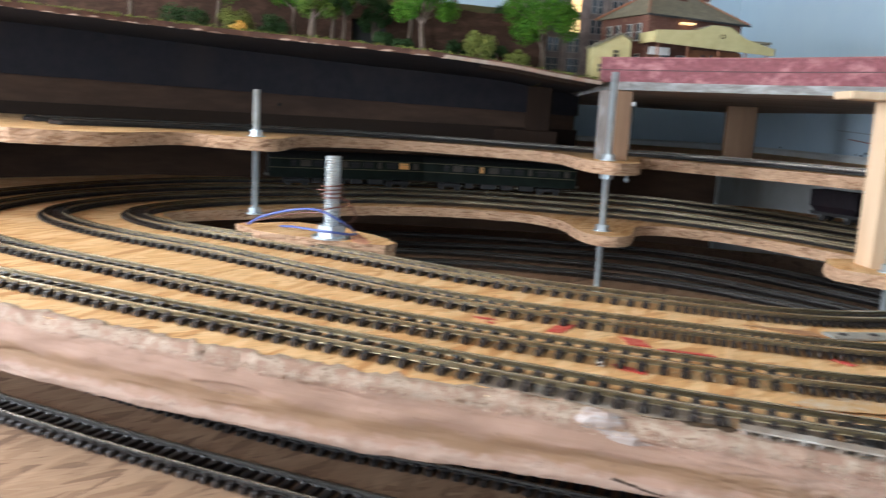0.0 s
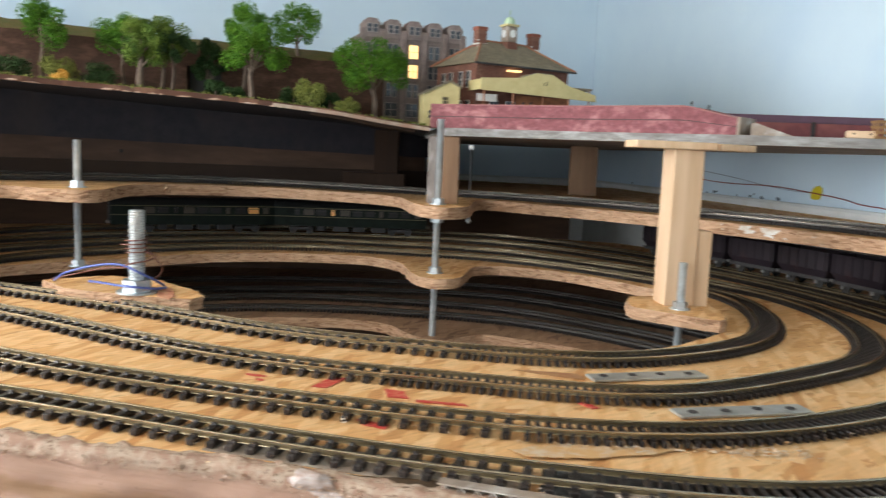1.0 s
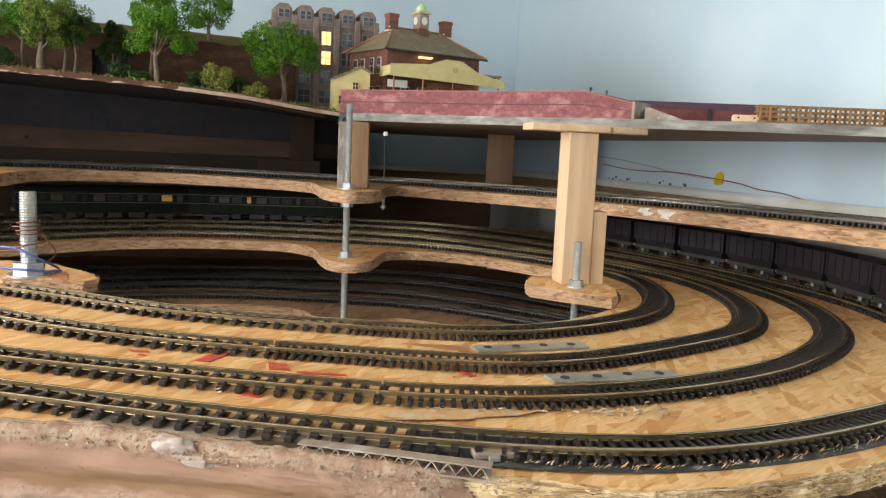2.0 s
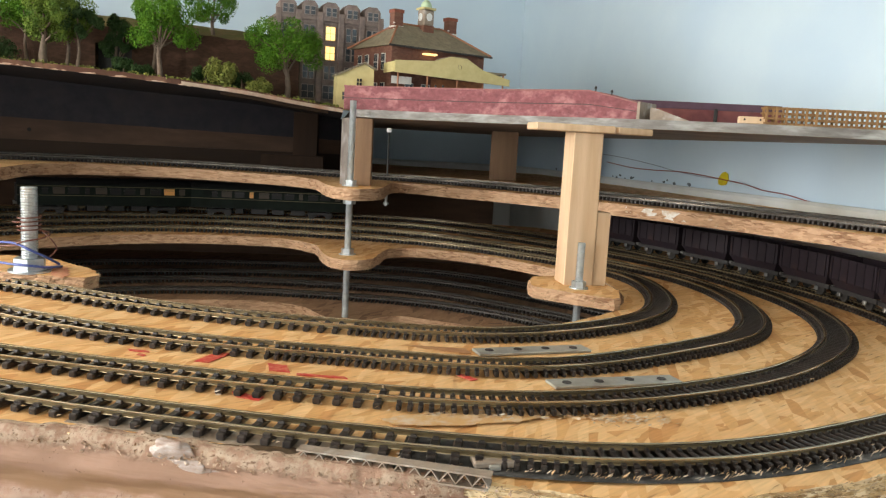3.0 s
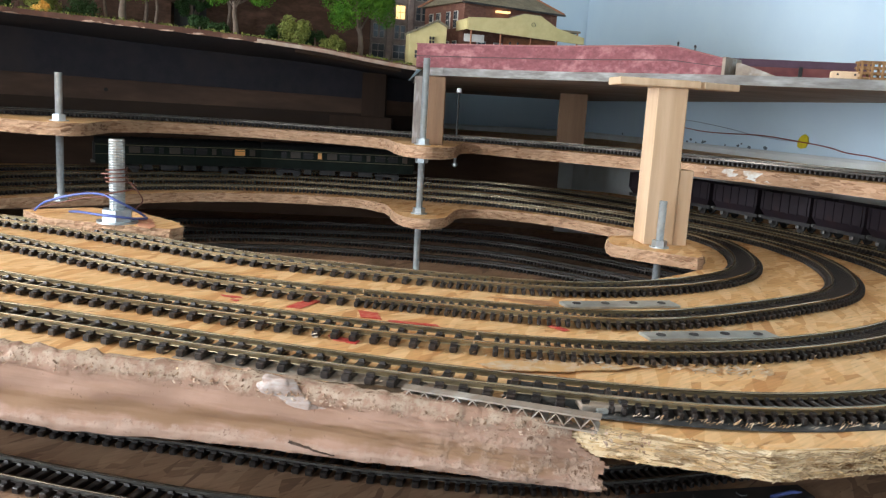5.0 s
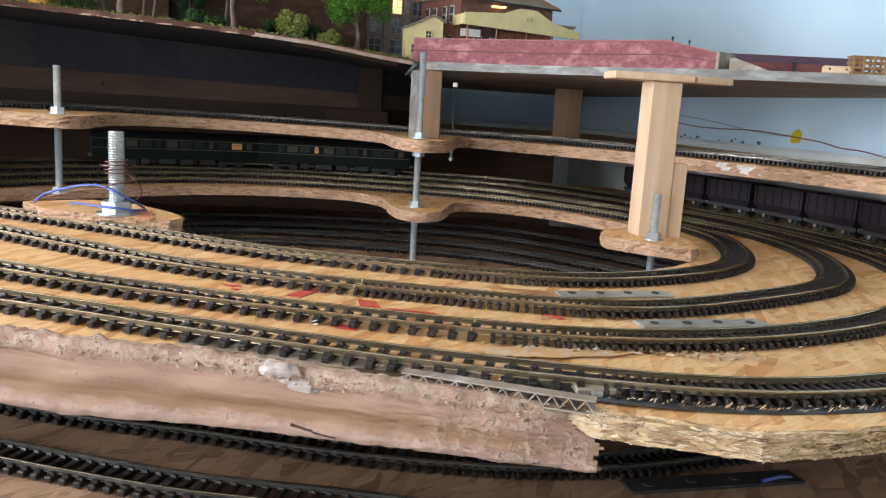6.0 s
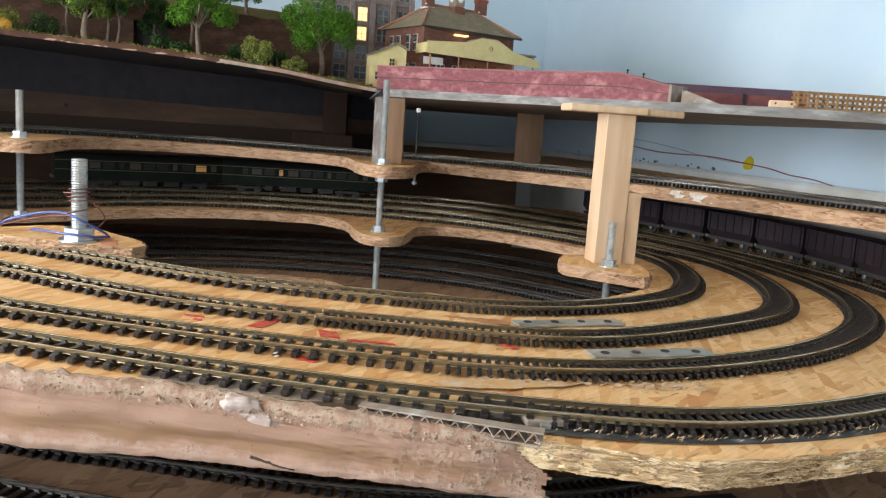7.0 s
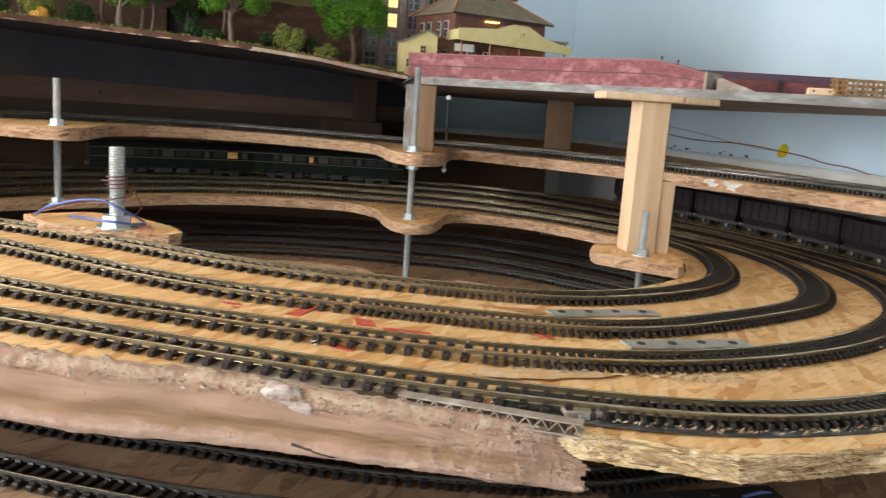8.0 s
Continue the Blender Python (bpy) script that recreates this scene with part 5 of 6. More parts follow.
tree(-.30, 1.04, .206, .090, .080, "bright green model tree at the hillside", M_LEAF, 28, .0028)
tree(-.40, 1.02, .21, .090, .080, "bright green model tree at the hillside", M_LEAF_MID, 31, .0028)
tree(-.118, 1.085, .196, .075, .050, "dark bushy model tree over the tunnel mouth", M_LEAF_DARK, 33, .002, bare=.15)
bush(.017, 1.01, .187, .044, .033, "olive yellow foam bush by the deck edge", M_LEAF_OLIVE, 41, 190)
bush(.059, 1.01, .183, .030, .018, "small olive foam bush by the deck edge", M_LEAF_OLIVE, 42)
bush(.036, 1.035, .184, .036, .022, "dark green foam bush by the wall", M_LEAF_DARK, 43)
bush(-.010, 1.06, .188, .04, .020, "dark green foam bush by the wall", M_LEAF_DARK, 44)
bush(-.235, 1.03, .202, .05, .022, "dark green foam bush on the hillside", M_LEAF_DARK, 45)
bush(-.275, 1.02, .203, .05, .024, "olive foam bush on the hillside", M_LEAF_OLIVE, 46)
bush(-.33, 1.01, .205, .06, .026, "dark green foam bush on the hillside", M_LEAF_DARK, 47)
bush(-.262, .995, .2015, .020, .014, "orange flowering foam bush on the hillside", M_ORANGE, 48, 90)
bush(-.10, 1.04, .196, .03, .02, "dark green foam bush by the tunnel mouth", M_LEAF_DARK, 49)
bush(-.075, 1.02, .193, .028, .012, "low dark green foam bush by the wall", M_LEAF_DARK, 50)
bush(.05, 1.15, .245, .05, .018, "dark green foam bush on the hill edge", M_LEAF_DARK, 51)
rng = random.Random(77)
tufts = []
for _ in range(620):
    p = rng.choice(ledge)
    x = min(p.x + rng.uniform(-.01, .01), .15)
    tufts.append((x, p.y + abs(rng.gauss(.002, .008)), left_z(x) + .0005, rng.uniform(.0015, .003)))
v, f = leaves_bm(tufts, 7, 0.0012, rng)
me = bpy.data.meshes.new("grass_tufts")
me.from_pydata(v, [], f)
me.materials.append(M_LEAF_OLIVE)
tagged(new("grass_tufts", me), "olive scatter grass along the deck edge", "grass", kind="stuff")


# ---- trains ----
def on_path(line, s):
    """Place and heading at s metres along a track."""
    i = int(s / STEP) % (len(line) - 2)
    a, b = line[i], line[i + 1]
    p = a.lerp(b, s / STEP - int(s / STEP))
    return p, math.atan2(b.y - a.y, b.x - a.x)


def arc_near(line, x, y):
    return STEP * min(range(len(line)), key=lambda i: (line[i].x - x) ** 2 + (line[i].y - y) ** 2)


def set_on(ob, line, s, length, z):
    a, _ = on_path(line, s - length * 0.33)
    b, _ = on_path(line, s + length * 0.33)
    m = (a + b) / 2
    ob.matrix_world = pose(m.x, m.y, z, 0, 0, math.degrees(math.atan2(b.y - a.y, b.x - a.x)))


def wheelset(parent, x, r, gauge=0.0165):
    bm = bmesh.new()
    for s in (-1, 1):
        bmesh.ops.create_cone(bm, cap_ends=True, segments=16, radius1=r, radius2=r, depth=0.0025, matrix=Matrix.Translation((x, s * gauge / 2, r)) @ Matrix.Rotation(math.pi / 2, 4, "X"))
    bmesh.ops.create_cone(bm, cap_ends=True, segments=8, radius1=0.001, radius2=0.001, depth=gauge, matrix=Matrix.Translation((x, 0, r)) @ Matrix.Rotation(math.pi / 2, 4, "X"))
    return part("wheelset", bm, M_WHEELDARK, parent)


def railcar(label, lit):
    L, W = 0.232, 0.0365
    t = thing("diesel_railcar", label, "railcar", group="railcars of the green train")
    prof = [(-W / 2, .0125), (-W / 2 - .0003, .026), (-W / 2 + .0006, .0415), (W / 2 - .0006, .0415), (W / 2 + .0003, .026), (W / 2, .0125)]
    bm = bmesh.new()
    rings = [[bm.verts.new((x, y, z)) for y, z in prof] for x in (-L / 2, L / 2)]
    for k in range(6):
        bm.faces.new((rings[0][k], rings[1][k], rings[1][(k + 1) % 6], rings[0][(k + 1) % 6]))
    bm.faces.new(rings[0])
    bm.faces.new(list(reversed(rings[1])))
    bmesh.ops.recalc_face_normals(bm, faces=bm.faces[:])
    part("body", bm, M_GREEN, t)
    roof = [(-W / 2 - .0002, .0416)] + [(-math.cos(a) * (W / 2 - .0004), .0422 + math.sin(a) * .0082) for a in [i * math.pi / 8 for i in range(9)]] + [(W / 2 + .0002, .0416)]
    bm = bmesh.new()
    rings = [[bm.verts.new((x, y * k, .0416 + (z - .0416) * k)) for y, z in roof] for x, k in ((-L / 2 - .001, .93), (-L / 2 + .004, 1), (L / 2 - .004, 1), (L / 2 + .001, .93))]
    for a, b in zip(rings, rings[1:]):
        for k in range(len(roof)):
            bm.faces.new((a[k], b[k], b[(k + 1) % len(roof)], a[(k + 1) % len(roof)]))
    bm.faces.new(rings[0])
    bm.faces.new(list(reversed(rings[-1])))
    bmesh.ops.recalc_face_normals(bm, faces=bm.faces[:])
    rf = part("roof", bm, M_COACHROOF, t, "dark grey curved roof", smooth=True)
    for i in range(8):
        part("roof_vent", box_bm(-.002, .002, -.0022, .0022, 0, .0016, .0005), M_COACHROOF, rf).matrix_local = pose(-.095 + i * .027, 0, .0500)
    for s in (-1, 1):
        for z in (.0262, .0392):
            part("cream_line", box_bm(-L / 2, L / 2, s * (W / 2 + .0002) - .0003, s * (W / 2 + .0002) + .0003, z, z + .0008), M_LINE, t, "thin cream lining")
        x = -L / 2 + .010
        i = 0
        for w, gap in ((.008, .007), (.015, .004), (.015, .008), (.006, .007), (.015, .004), (.015, .004), (.015, .008), (.006, .007), (.015, .004), (.015, .006), (.008, .004)):
            bm = box_bm(x, x + w, s * (W / 2 - .0002) - .0008, s * (W / 2 - .0002) + .0008, .0290, .0380, .0002)
            pane = M_LITORANGE if (i in lit) else (M_LITDIM if i % 3 == 0 else M_COACHPANE)
            wd = part("window", bm, pane, t)
            part("frame", box_bm(x - .0004, x + w + .0004, s * (W / 2 + .0004) - .0003, s * (W / 2 + .0004) + .0003, .0353, .0359), M_WHEELDARK, wd)
            x += w + gap
            i += 1
    for s in (-1, 1):
        bg = part("bogie", box_bm(-.019, .019, -.0115, .0115, .0055, .0105, .001), M_BLACK, t)
        bg.matrix_local = pose(s * .076, 0, 0)
        for d in (-.0125, .0125):
            wheelset(bg, d, .006)
    for x, w in ((-.042, .022), (-.012, .018), (.016, .024), (.046, .012)):
        part("underframe_box", box_bm(x - w / 2, x + w / 2, -.014, .014, .0045, .0123, .0006), M_BLACK, t)
    for s in (-1, 1):
        part("gangway", box_bm(s * (L / 2 + .0015) - .0014, s * (L / 2 + .0015) + .0014, -.006, .006, .013, .042), M_BLACK, t)
        for k in (-1, 1):
            b = cyl_bm(.0018, 0, .005, 10)
            part("buffer", b, M_WHEEL, t).matrix_local = pose(s * (L / 2 + .0005), k * .0095, .0150, 0, s * 90)
    return t


RAILTOP = 0.0068
lineC, lineD = PATHS["c"], PATHS["d"]
s0 = arc_near(lineC, .055, 1.322)
set_on(railcar("dark green model railcar with cream lining and lit windows", (7,)), lineC, s0, .232, RAILTOP)
set_on(railcar("dark green model railcar coupled ahead with one orange window", (1,)), lineC, s0 + .241, .232, RAILTOP)


def hopper():
    L, W = 0.072, 0.033
    t = thing("hopper_wagon", "dark maroon ribbed hopper wagon with pale wheels", "wagon", group="hopper wagons")
    bm = bmesh.new()
    lo = [(-L / 2 + .006, -W / 2 + .004), (L / 2 - .006, -W / 2 + .004), (L / 2 - .006, W / 2 - .004), (-L / 2 + .006, W / 2 - .004)]
    hi = [(-L / 2, -W / 2), (L / 2, -W / 2), (L / 2, W / 2), (-L / 2, W / 2)]
    rings = [[bm.verts.new((x, y, z)) for x, y in pts] for pts, z in ((lo, .012), (hi, .021), (hi, .042), ([(x * .96, y * .93) for x, y in hi], .042), ([(x * .9, y * .85) for x, y in hi], .034))]
    for a, b in zip(rings, rings[1:]):
        for k in range(4):
            bm.faces.new((a[k], a[(k + 1) % 4], b[(k + 1) % 4], b[k]))
    bm.faces.new(list(reversed(rings[0])))
    bm.faces.new(rings[-1])
    bmesh.ops.recalc_face_normals(bm, faces=bm.faces[:])
    part("body", bm, M_HOPPER, t)
    for s in (-1, 1):
        for i in range(6):
            x = -L / 2 + .004 + i * (L - .008) / 5
            part("rib", box_bm(x - .0008, x + .0008, s * (W / 2 + .0006) - .0006, s * (W / 2 + .0006) + .0006, .020, .0415), M_HOPPER, t)
        part("sole_bar", box_bm(-L / 2, L / 2, s * .0125 - .001, s * .0125 + .001, .0085, .0125), M_BLACK, t)
        for x in (-.020, .020):
            part("axle_box", box_bm(x - .0022, x + .0022, s * .0142 - .001, s * .0142 + .001, .0050, .0090, .0005), M_WHEEL, t, "pale axle box")
    for x in (-.020, .020):
        wheelset(t, x, .0062)
    for s in (-1, 1):
        for k in (-1, 1):
            part("buffer", cyl_bm(.0018, 0, .004, 10), M_WHEEL, t).matrix_local = pose(s * L / 2, k * .0095, .0110, 0, s * 90)
    return t


h0 = hopper()
s1 = arc_near(lineD, .522, 1.155)
set_on(h0, lineD, s1, .072, RAILTOP)
for k in range(1, 9):
    q = copy_thing(h0, Matrix())
    set_on(q, lineD, s1 - k * .0795, .072, RAILTOP)

# ---- small things on the board ----
def mending_plate(x, y, rz, length, label):
    t = thing("mending_plate", label, "metal plate", (x, y, 0.0003), rz, group="mending plates")
    part("plate", box_bm(0, length, -.0075, .0075, 0, .0018, .0004), M_PLATE, t)
    for i in range(4):
        part("screw_head", cyl_bm(.0030, .0018, .0024, 12, .0026), M_BLACK, t).matrix_local = pose(length * (.12 + .25 * i), random.uniform(-.001, .001), 0)
    return t


mending_plate(.242, .537, 11, .082, "dull zinc mending plate screwed across a board joint")
mending_plate(.2735, .4685, 9, .084, "dull zinc mending plate with dark screws between tracks")


def red_mark(pts, label="red marker stroke on the strand board"):
    bm = bmesh.new()
    vs = [bm.verts.new((x, y, 0.0006)) for x, y in ragged(pts, .003)]
    for v in vs:
        k = noise.noise_vector(Vector((v.co.x * 300, v.co.y * 300, 3)))
        v.co.x += k.x * .0007
        v.co.y += k.y * .0007
    fc = bm.faces.new(vs)
    r = bmesh.ops.extrude_face_region(bm, geom=[fc])
    for v in [g for g in r["geom"] if isinstance(g, bmesh.types.BMVert)]:
        v.co.z -= 0.0004
    bmesh.ops.recalc_face_normals(bm, faces=bm.faces[:])
    return solid("red_mark", bm, M_RED, label, "paint mark", group="red marks")


red_mark([(.024, .534), (.037, .5295), (.0385, .5265), (.030, .5275), (.0255, .5300)])
red_mark([(.0335, .5235), (.0375, .5205), (.0365, .5180), (.0320, .5205)])
red_mark([(.067, .508), (.076, .506), (.087, .527), (.078, .529)])
red_mark([(.110, .507), (.122, .502), (.124, .488), (.112, .491)])
red_mark([(.128, .487), (.155, .481), (.157, .477), (.128, .483)])
red_mark([(.2215, .4875), (.228, .4765), (.2325, .4790), (.2245, .4905)])
red_mark([(.096, .452), (.113, .443), (.111, .437), (.099, .443)])



def flat_patch(name, pts, z, material, label, category, wobble=.0016):
    """A thin flat patch with a wandering outline, for dried spills and painted shade."""
    bm = bmesh.new()
    vs = [bm.verts.new((x, y, z + .0004)) for x, y in ragged(pts, .0022)]
    for v in vs:
        k = noise.noise_vector(Vector((v.co.x * 260, v.co.y * 260, 7)))
        v.co.x += k.x * wobble
        v.co.y += k.y * wobble
    r = bmesh.ops.triangle_fill(bm, use_beauty=True, edges=[bm.edges.new((a, b)) for a, b in zip(vs, vs[1:] + vs[:1])])
    r = bmesh.ops.extrude_face_region(bm, geom=bm.faces[:], use_keep_orig=True)
    for v in [g for g in r["geom"] if isinstance(g, bmesh.types.BMVert)]:
        v.co.z -= .0003
    bmesh.ops.recalc_face_normals(bm, faces=bm.faces[:])
    return solid(name, bm, material, label, category)


flat_glue = [(.171, .411), (.193, .4185), (.225, .4235), (.257, .4245), (.269, .4205), (.24, .4085), (.205, .4015), (.179, .4025)]
M_GLUE = mat("dried_glue", (0.62, 0.51, 0.39), 0.6, var=(0.58, 0.35, 0.16), scale=150, bump=0.6, stains=(0.64, 0.58, 0.50), sscale=70, lo=0.38, hi=0.55)
M_HOLLOWSHADE = mat("brown_stain", (0.040, 0.022, 0.009), 0.8, var=(0.075, 0.042, 0.017), scale=90, bump=0.5, stains=(0.18, 0.10, 0.035), sscale=70)
M_FADERED = mat("faded_red", (0.52, 0.17, 0.10), 0.75, var=(0.60, 0.34, 0.19), scale=160)
flat_patch("brown_stain", [(.196, .556), (.215, .553), (.237, .549), (.239, .536), (.224, .541), (.208, .548)], .0002, mat("red_brown_stain", (0.34, 0.15, 0.065), 0.7, var=(0.46, 0.24, 0.10), scale=90), "red-brown stain on the board beside a plate", "stain", .002)
# shade of the hollow at the board's edge, painted as a flat patch
flat_patch("dark_stain", [(.074, .3835), (.095, .3785), (.115, .376), (.134, .373), (.136, .361), (.127, .3615), (.115, .3655), (.1, .371), (.088, .375)], .0003, M_HOLLOWSHADE, "dark brown patch painting the shaded hollow beside the outer track", "stain")
flat_patch("glue_smear", flat_glue, .0003, mat("thin_glue", (0.62, 0.43, 0.25), 0.6, var=(0.62, 0.37, 0.16), scale=110, bump=0.5, stains=(0.66, 0.56, 0.44), sscale=80, lo=0.35, hi=0.5), "pale smear of dried glue beside the third track", "glue", .003)
flat_patch("red_stain", [(-.090, .752), (-.079, .758), (-.066, .722), (-.066, .704), (-.076, .713), (-.084, .733)], .0113, M_FADERED, "faded red stain on the strand board offcut", "stain", .003)


def rail_joiner(line, x, y, s):
    """A pinched metal sleeve over a rail joint, with a pale plastic tab."""
    i = min(range(len(line)), key=lambda k: (line[k].x - x) ** 2 + (line[k].y - y) ** 2)
    d = line[i + 1] - line[i - 1]
    t = thing("rail_joiner", "small brass rail joiner with a pale plastic tab", "rail joiner", (line[i].x, line[i].y, .0029), math.degrees(math.atan2(d.y, d.x)), group="rail joiners")
    part("sleeve", box_bm(-.0045, .0045, s * .00875 - .0013, s * .00875 + .0013, .0008, .0016, .0002), M_WEB, t)
    part("tab", box_bm(-.0004, .0004, s * .00875 - .0010, s * .00875 + .0010, .0017, .0037, .0001), M_TIMBER, t, "pale tan tab")


for key, x, y in (("b", .109, .525), ("c", .174, .452)):
    for s in (-1, 1):
        rail_joiner(PATHS[key], x, y, s)
joiner = thing("track_joiner", "grey plastic track joiner beside the outer rail", "track joiner", (.207, .3505, .0008), 3)
part("plate", box_bm(0, .020, -.002, .0075, 0, .0030, .0006), M_CARD, joiner)
part("tab", box_bm(.006, .011, -.0045, -.0021, 0, .0022, .0004), M_PLATE, joiner, "dull metal tab")
part("clip", box_bm(.0165, .0205, -.001, .006, .0031, .0048, .0005), M_BLACK, joiner)
low_plate = mending_plate(.257, .4155, 9, .105, "dark oily metal plate on the lower board")
low_plate.children[0].data.materials[0] = M_BLACK
low_plate.matrix_world = pose(.257, .4155, LOW + .0004, 0, 0, 9)
solid("blue_cable", tube_bm([(.335, .4205, LOW + .0036), (.340, .423, LOW + .0036), (.350, .4275, LOW + .0034), (.357, .430, LOW + .0012)], .0011, 8), M_BLUEW, "short piece of blue cable on the lower board", "cable", smooth=True)

# corrugated card strip at the front edge
card = thing("card_strip", "strip of grey-brown corrugated card along the board's front edge", "card strip", (.133, .3645, .0012), -20.5)
part("top_liner", box_bm(0, .084, -.002, .0045, .0022, .0029), M_CARD, card)
part("bottom_liner", box_bm(.003, .083, -.0024, .007, -.0034, -.0026), M_CARD, card)
zz = [(.0835 * i / 24, (.0020 if i % 2 else -.0025)) for i in range(25)]
bm = bmesh.new()
ra = [[bm.verts.new((x, y, z + o)) for y, o in ((-.0022, 0), (.006, 0), (.006, .0007), (-.0022, .0007))] for x, z in zz]
for a, b in zip(ra, ra[1:]):
    for k in range(4):
        bm.faces.new((a[k], b[k], b[(k + 1) % 4], a[(k + 1) % 4]))
bmesh.ops.recalc_face_normals(bm, faces=bm.faces[:])
part("fluting", bm, M_CARD, card, "zigzag fluting")

# bed strips under the outermost track
def strip(line, x0, x1, profile, material, name, label):
    seg = [p for p in line if x0 < p.x < x1 and p.y < .75]
    return solid(name, sweep_bm(seg, profile), material, label, "track bed")


M_FOAMBLACK = mat("black_foam", (0.02, 0.02, 0.022), 0.7, var=(0.05, 0.05, 0.05), scale=120, stains=(0.16, 0.16, 0.16), sscale=70, bump=0.6)
strip(lineD, .175, .60, [(-.0195, .0001), (.0165, .0001), (.0165, .0005), (-.0195, .0005)], M_FOAMBLACK, "foam_bed", "thin black foam strip under the outer track")
strip(lineD, .03, .172, [(-.0160, .0001), (.009, .0001), (.009, .0005), (-.0160, .0005)], M_CARD, "paper_bed", "grey paper strip under the outer track")

# crumbs of filler along the board's edge and a white lump
rng = random.Random(5)
verts, faces = [], []
for _ in range(2200):
    i = rng.randrange(len(front) - 1)
    p = front[i].lerp(front[i + 1], rng.random())
    if p.x < -.12 or rng.random() > 0.35 + 0.65 * abs(noise.noise(Vector((p.x * 30, 1, 1)))) * 2:
        continue
    s = rng.uniform(.0003, .0013)
    o = rng.uniform(-.002, .007)
    c = Vector((p.x - .3 * o, p.y - o, -.0005 - max(0.0, o) * rng.uniform(.3, .9)))
    k = len(verts)
    verts += [c + Vector((rng.uniform(-1, 1), rng.uniform(-1, 1), rng.uniform(-1, 1))) * s for _ in range(5)]
    faces += [(k, k + 1, k + 2), (k, k + 2, k + 3), (k, k + 3, k + 4), (k + 1, k + 2, k + 4), (k + 2, k + 3, k + 4)]
me = bpy.data.meshes.new("filler_crumbs")
me.from_pydata(verts, [], faces)
me.materials.append(M_FOAM)
tagged(new("filler_crumbs", me), "pale crumbs of torn filler along the board's edge", "crumbs", kind="stuff")


# crumbs clinging to the broken front edge of the board
verts, faces = [], []
rim_line = [Vector(p) for p in ((.150, .3535), (.198, .338), (.274, .313), (.319, .322), (.374, .336), (.45, .365))]
for _ in range(2600):
    i = rng.randrange(len(rim_line) - 1)
    p = rim_line[i].lerp(rim_line[i + 1], rng.random())
    k = rng.random()
    s = rng.uniform(.0004, .0013)
    c = Vector((p.x, p.y + broken_rim(p.x, p.y) * (1 - k) ** 1.3 + rng.uniform(-.0006, .0006), -.0008 - .0106 * k))
    n = len(verts)
    verts += [c + Vector((rng.uniform(-1.5, 1.5), rng.uniform(-1, 1), rng.uniform(-.7, .7))) * s for _ in range(5)]
    faces += [(n, n + 1, n + 2), (n, n + 2, n + 3), (n, n + 3, n + 4), (n + 1, n + 2, n + 4), (n + 2, n + 3, n + 4)]
me = bpy.data.meshes.new("edge_crumbs")
me.from_pydata(verts, [], faces)
me.materials.append(M_EDGEPALE)
tagged(new("edge_crumbs", me), "pale wood crumbs on the board's broken front edge", "crumbs", kind="stuff")


def lump(x, y, z, sx, sy, sz, rz, label, material, seed):
    bm = bmesh.new()
    bmesh.ops.create_icosphere(bm, subdivisions=4, radius=1)
    for v in bm.verts:
        k = noise.noise(v.co * 1.6 + Vector((seed, 0, 0))) * .35 + noise.noise(v.co * 4 + Vector((seed, 0, 0))) * .12
        v.co = v.co * (1 + k)
        v.co = Vector((v.co.x * sx, v.co.y * sy, v.co.z * sz))
    return solid("filler_lump", bm, material, label, "filler", smooth=True, at=pose(x, y, z, 0, 0, rz), group="filler lumps")


lump(.0790, .3752, -.0022, .0095, .0024, .0060, -18, "smooth white lump of filler on the pink facing", M_PASTE, 2.0)
lump(.0860, .3714, -.0072, .0105, .0015, .0034, -24, "streaky white smear of filler on the pink facing", M_PASTE, 5.0)
lump(.0780, .3733, -.0105, .0055, .0013, .0032, -19, "thin white smear of filler on the pink facing", M_PASTE, 8.0)
lump(.0960, .3687, -.0072, .0082, .0011, .0040, -19, "flat white smear of filler on the pink facing", M_PASTE, 11.0)


# wires round the thick bolt
def wire(pts, r, material, label):
    return solid("wire", tube_bm([tuple(p) for p in spline([Vector(p) for p in pts], 0.003)], r, 6), material, label, "wire", smooth=True, group="wires")


bx, by = -.101, .735
wire([(-.185, .775, .0125), (-.165, .75, .024), (-.135, .738, .033), (bx - .012, by - .004, .035), (bx + .004, by - .009, .030), (bx + .014, by + .002, .022), (bx + .018, by + .02, .014)], .0011, M_BLUEW, "blue insulated wire looped past the bolt")
wire([(-.155, .775, .0125), (-.135, .745, .017), (bx - .012, by - .008, .018), (bx + .002, by - .0135, .018), (bx + .016, by - .004, .0155), (bx + .02, by + .02, .0128)], .0011, M_BLUEW, "blue insulated wire lying across the offcut")
wire([(-.19, .78, .0125), (-.165, .765, .020), (-.135, .755, .028), (bx - .010, by + .004, .032), (bx - .006, by - .009, .036), (bx + .012, by - .004, .040), (bx + .012, by + .010, .043), (bx - .008, by + .010, .046), (bx - .0105, by - .003, .048)], .0007, M_BROWNW, "brown wire wound loosely round the bolt")
coil = [(bx + (.0088 + .004 * (i % 5 == 0)) * math.cos(i * 1.05), by + (.0088 + .003 * (i % 7 == 0)) * math.sin(i * 1.05), .044 + .0011 * i * .5) for i in range(26)]
wire(coil, .0006, M_BROWNW, "brown wire coiled round the bolt")
wire([(bx + .009, by, .046), (bx + .017, by - .003, .040), (bx + .020, by + .004, .030), (bx + .013, by + .004, .022)], .0006, M_BROWNW, "loose end of brown wire by the bolt")

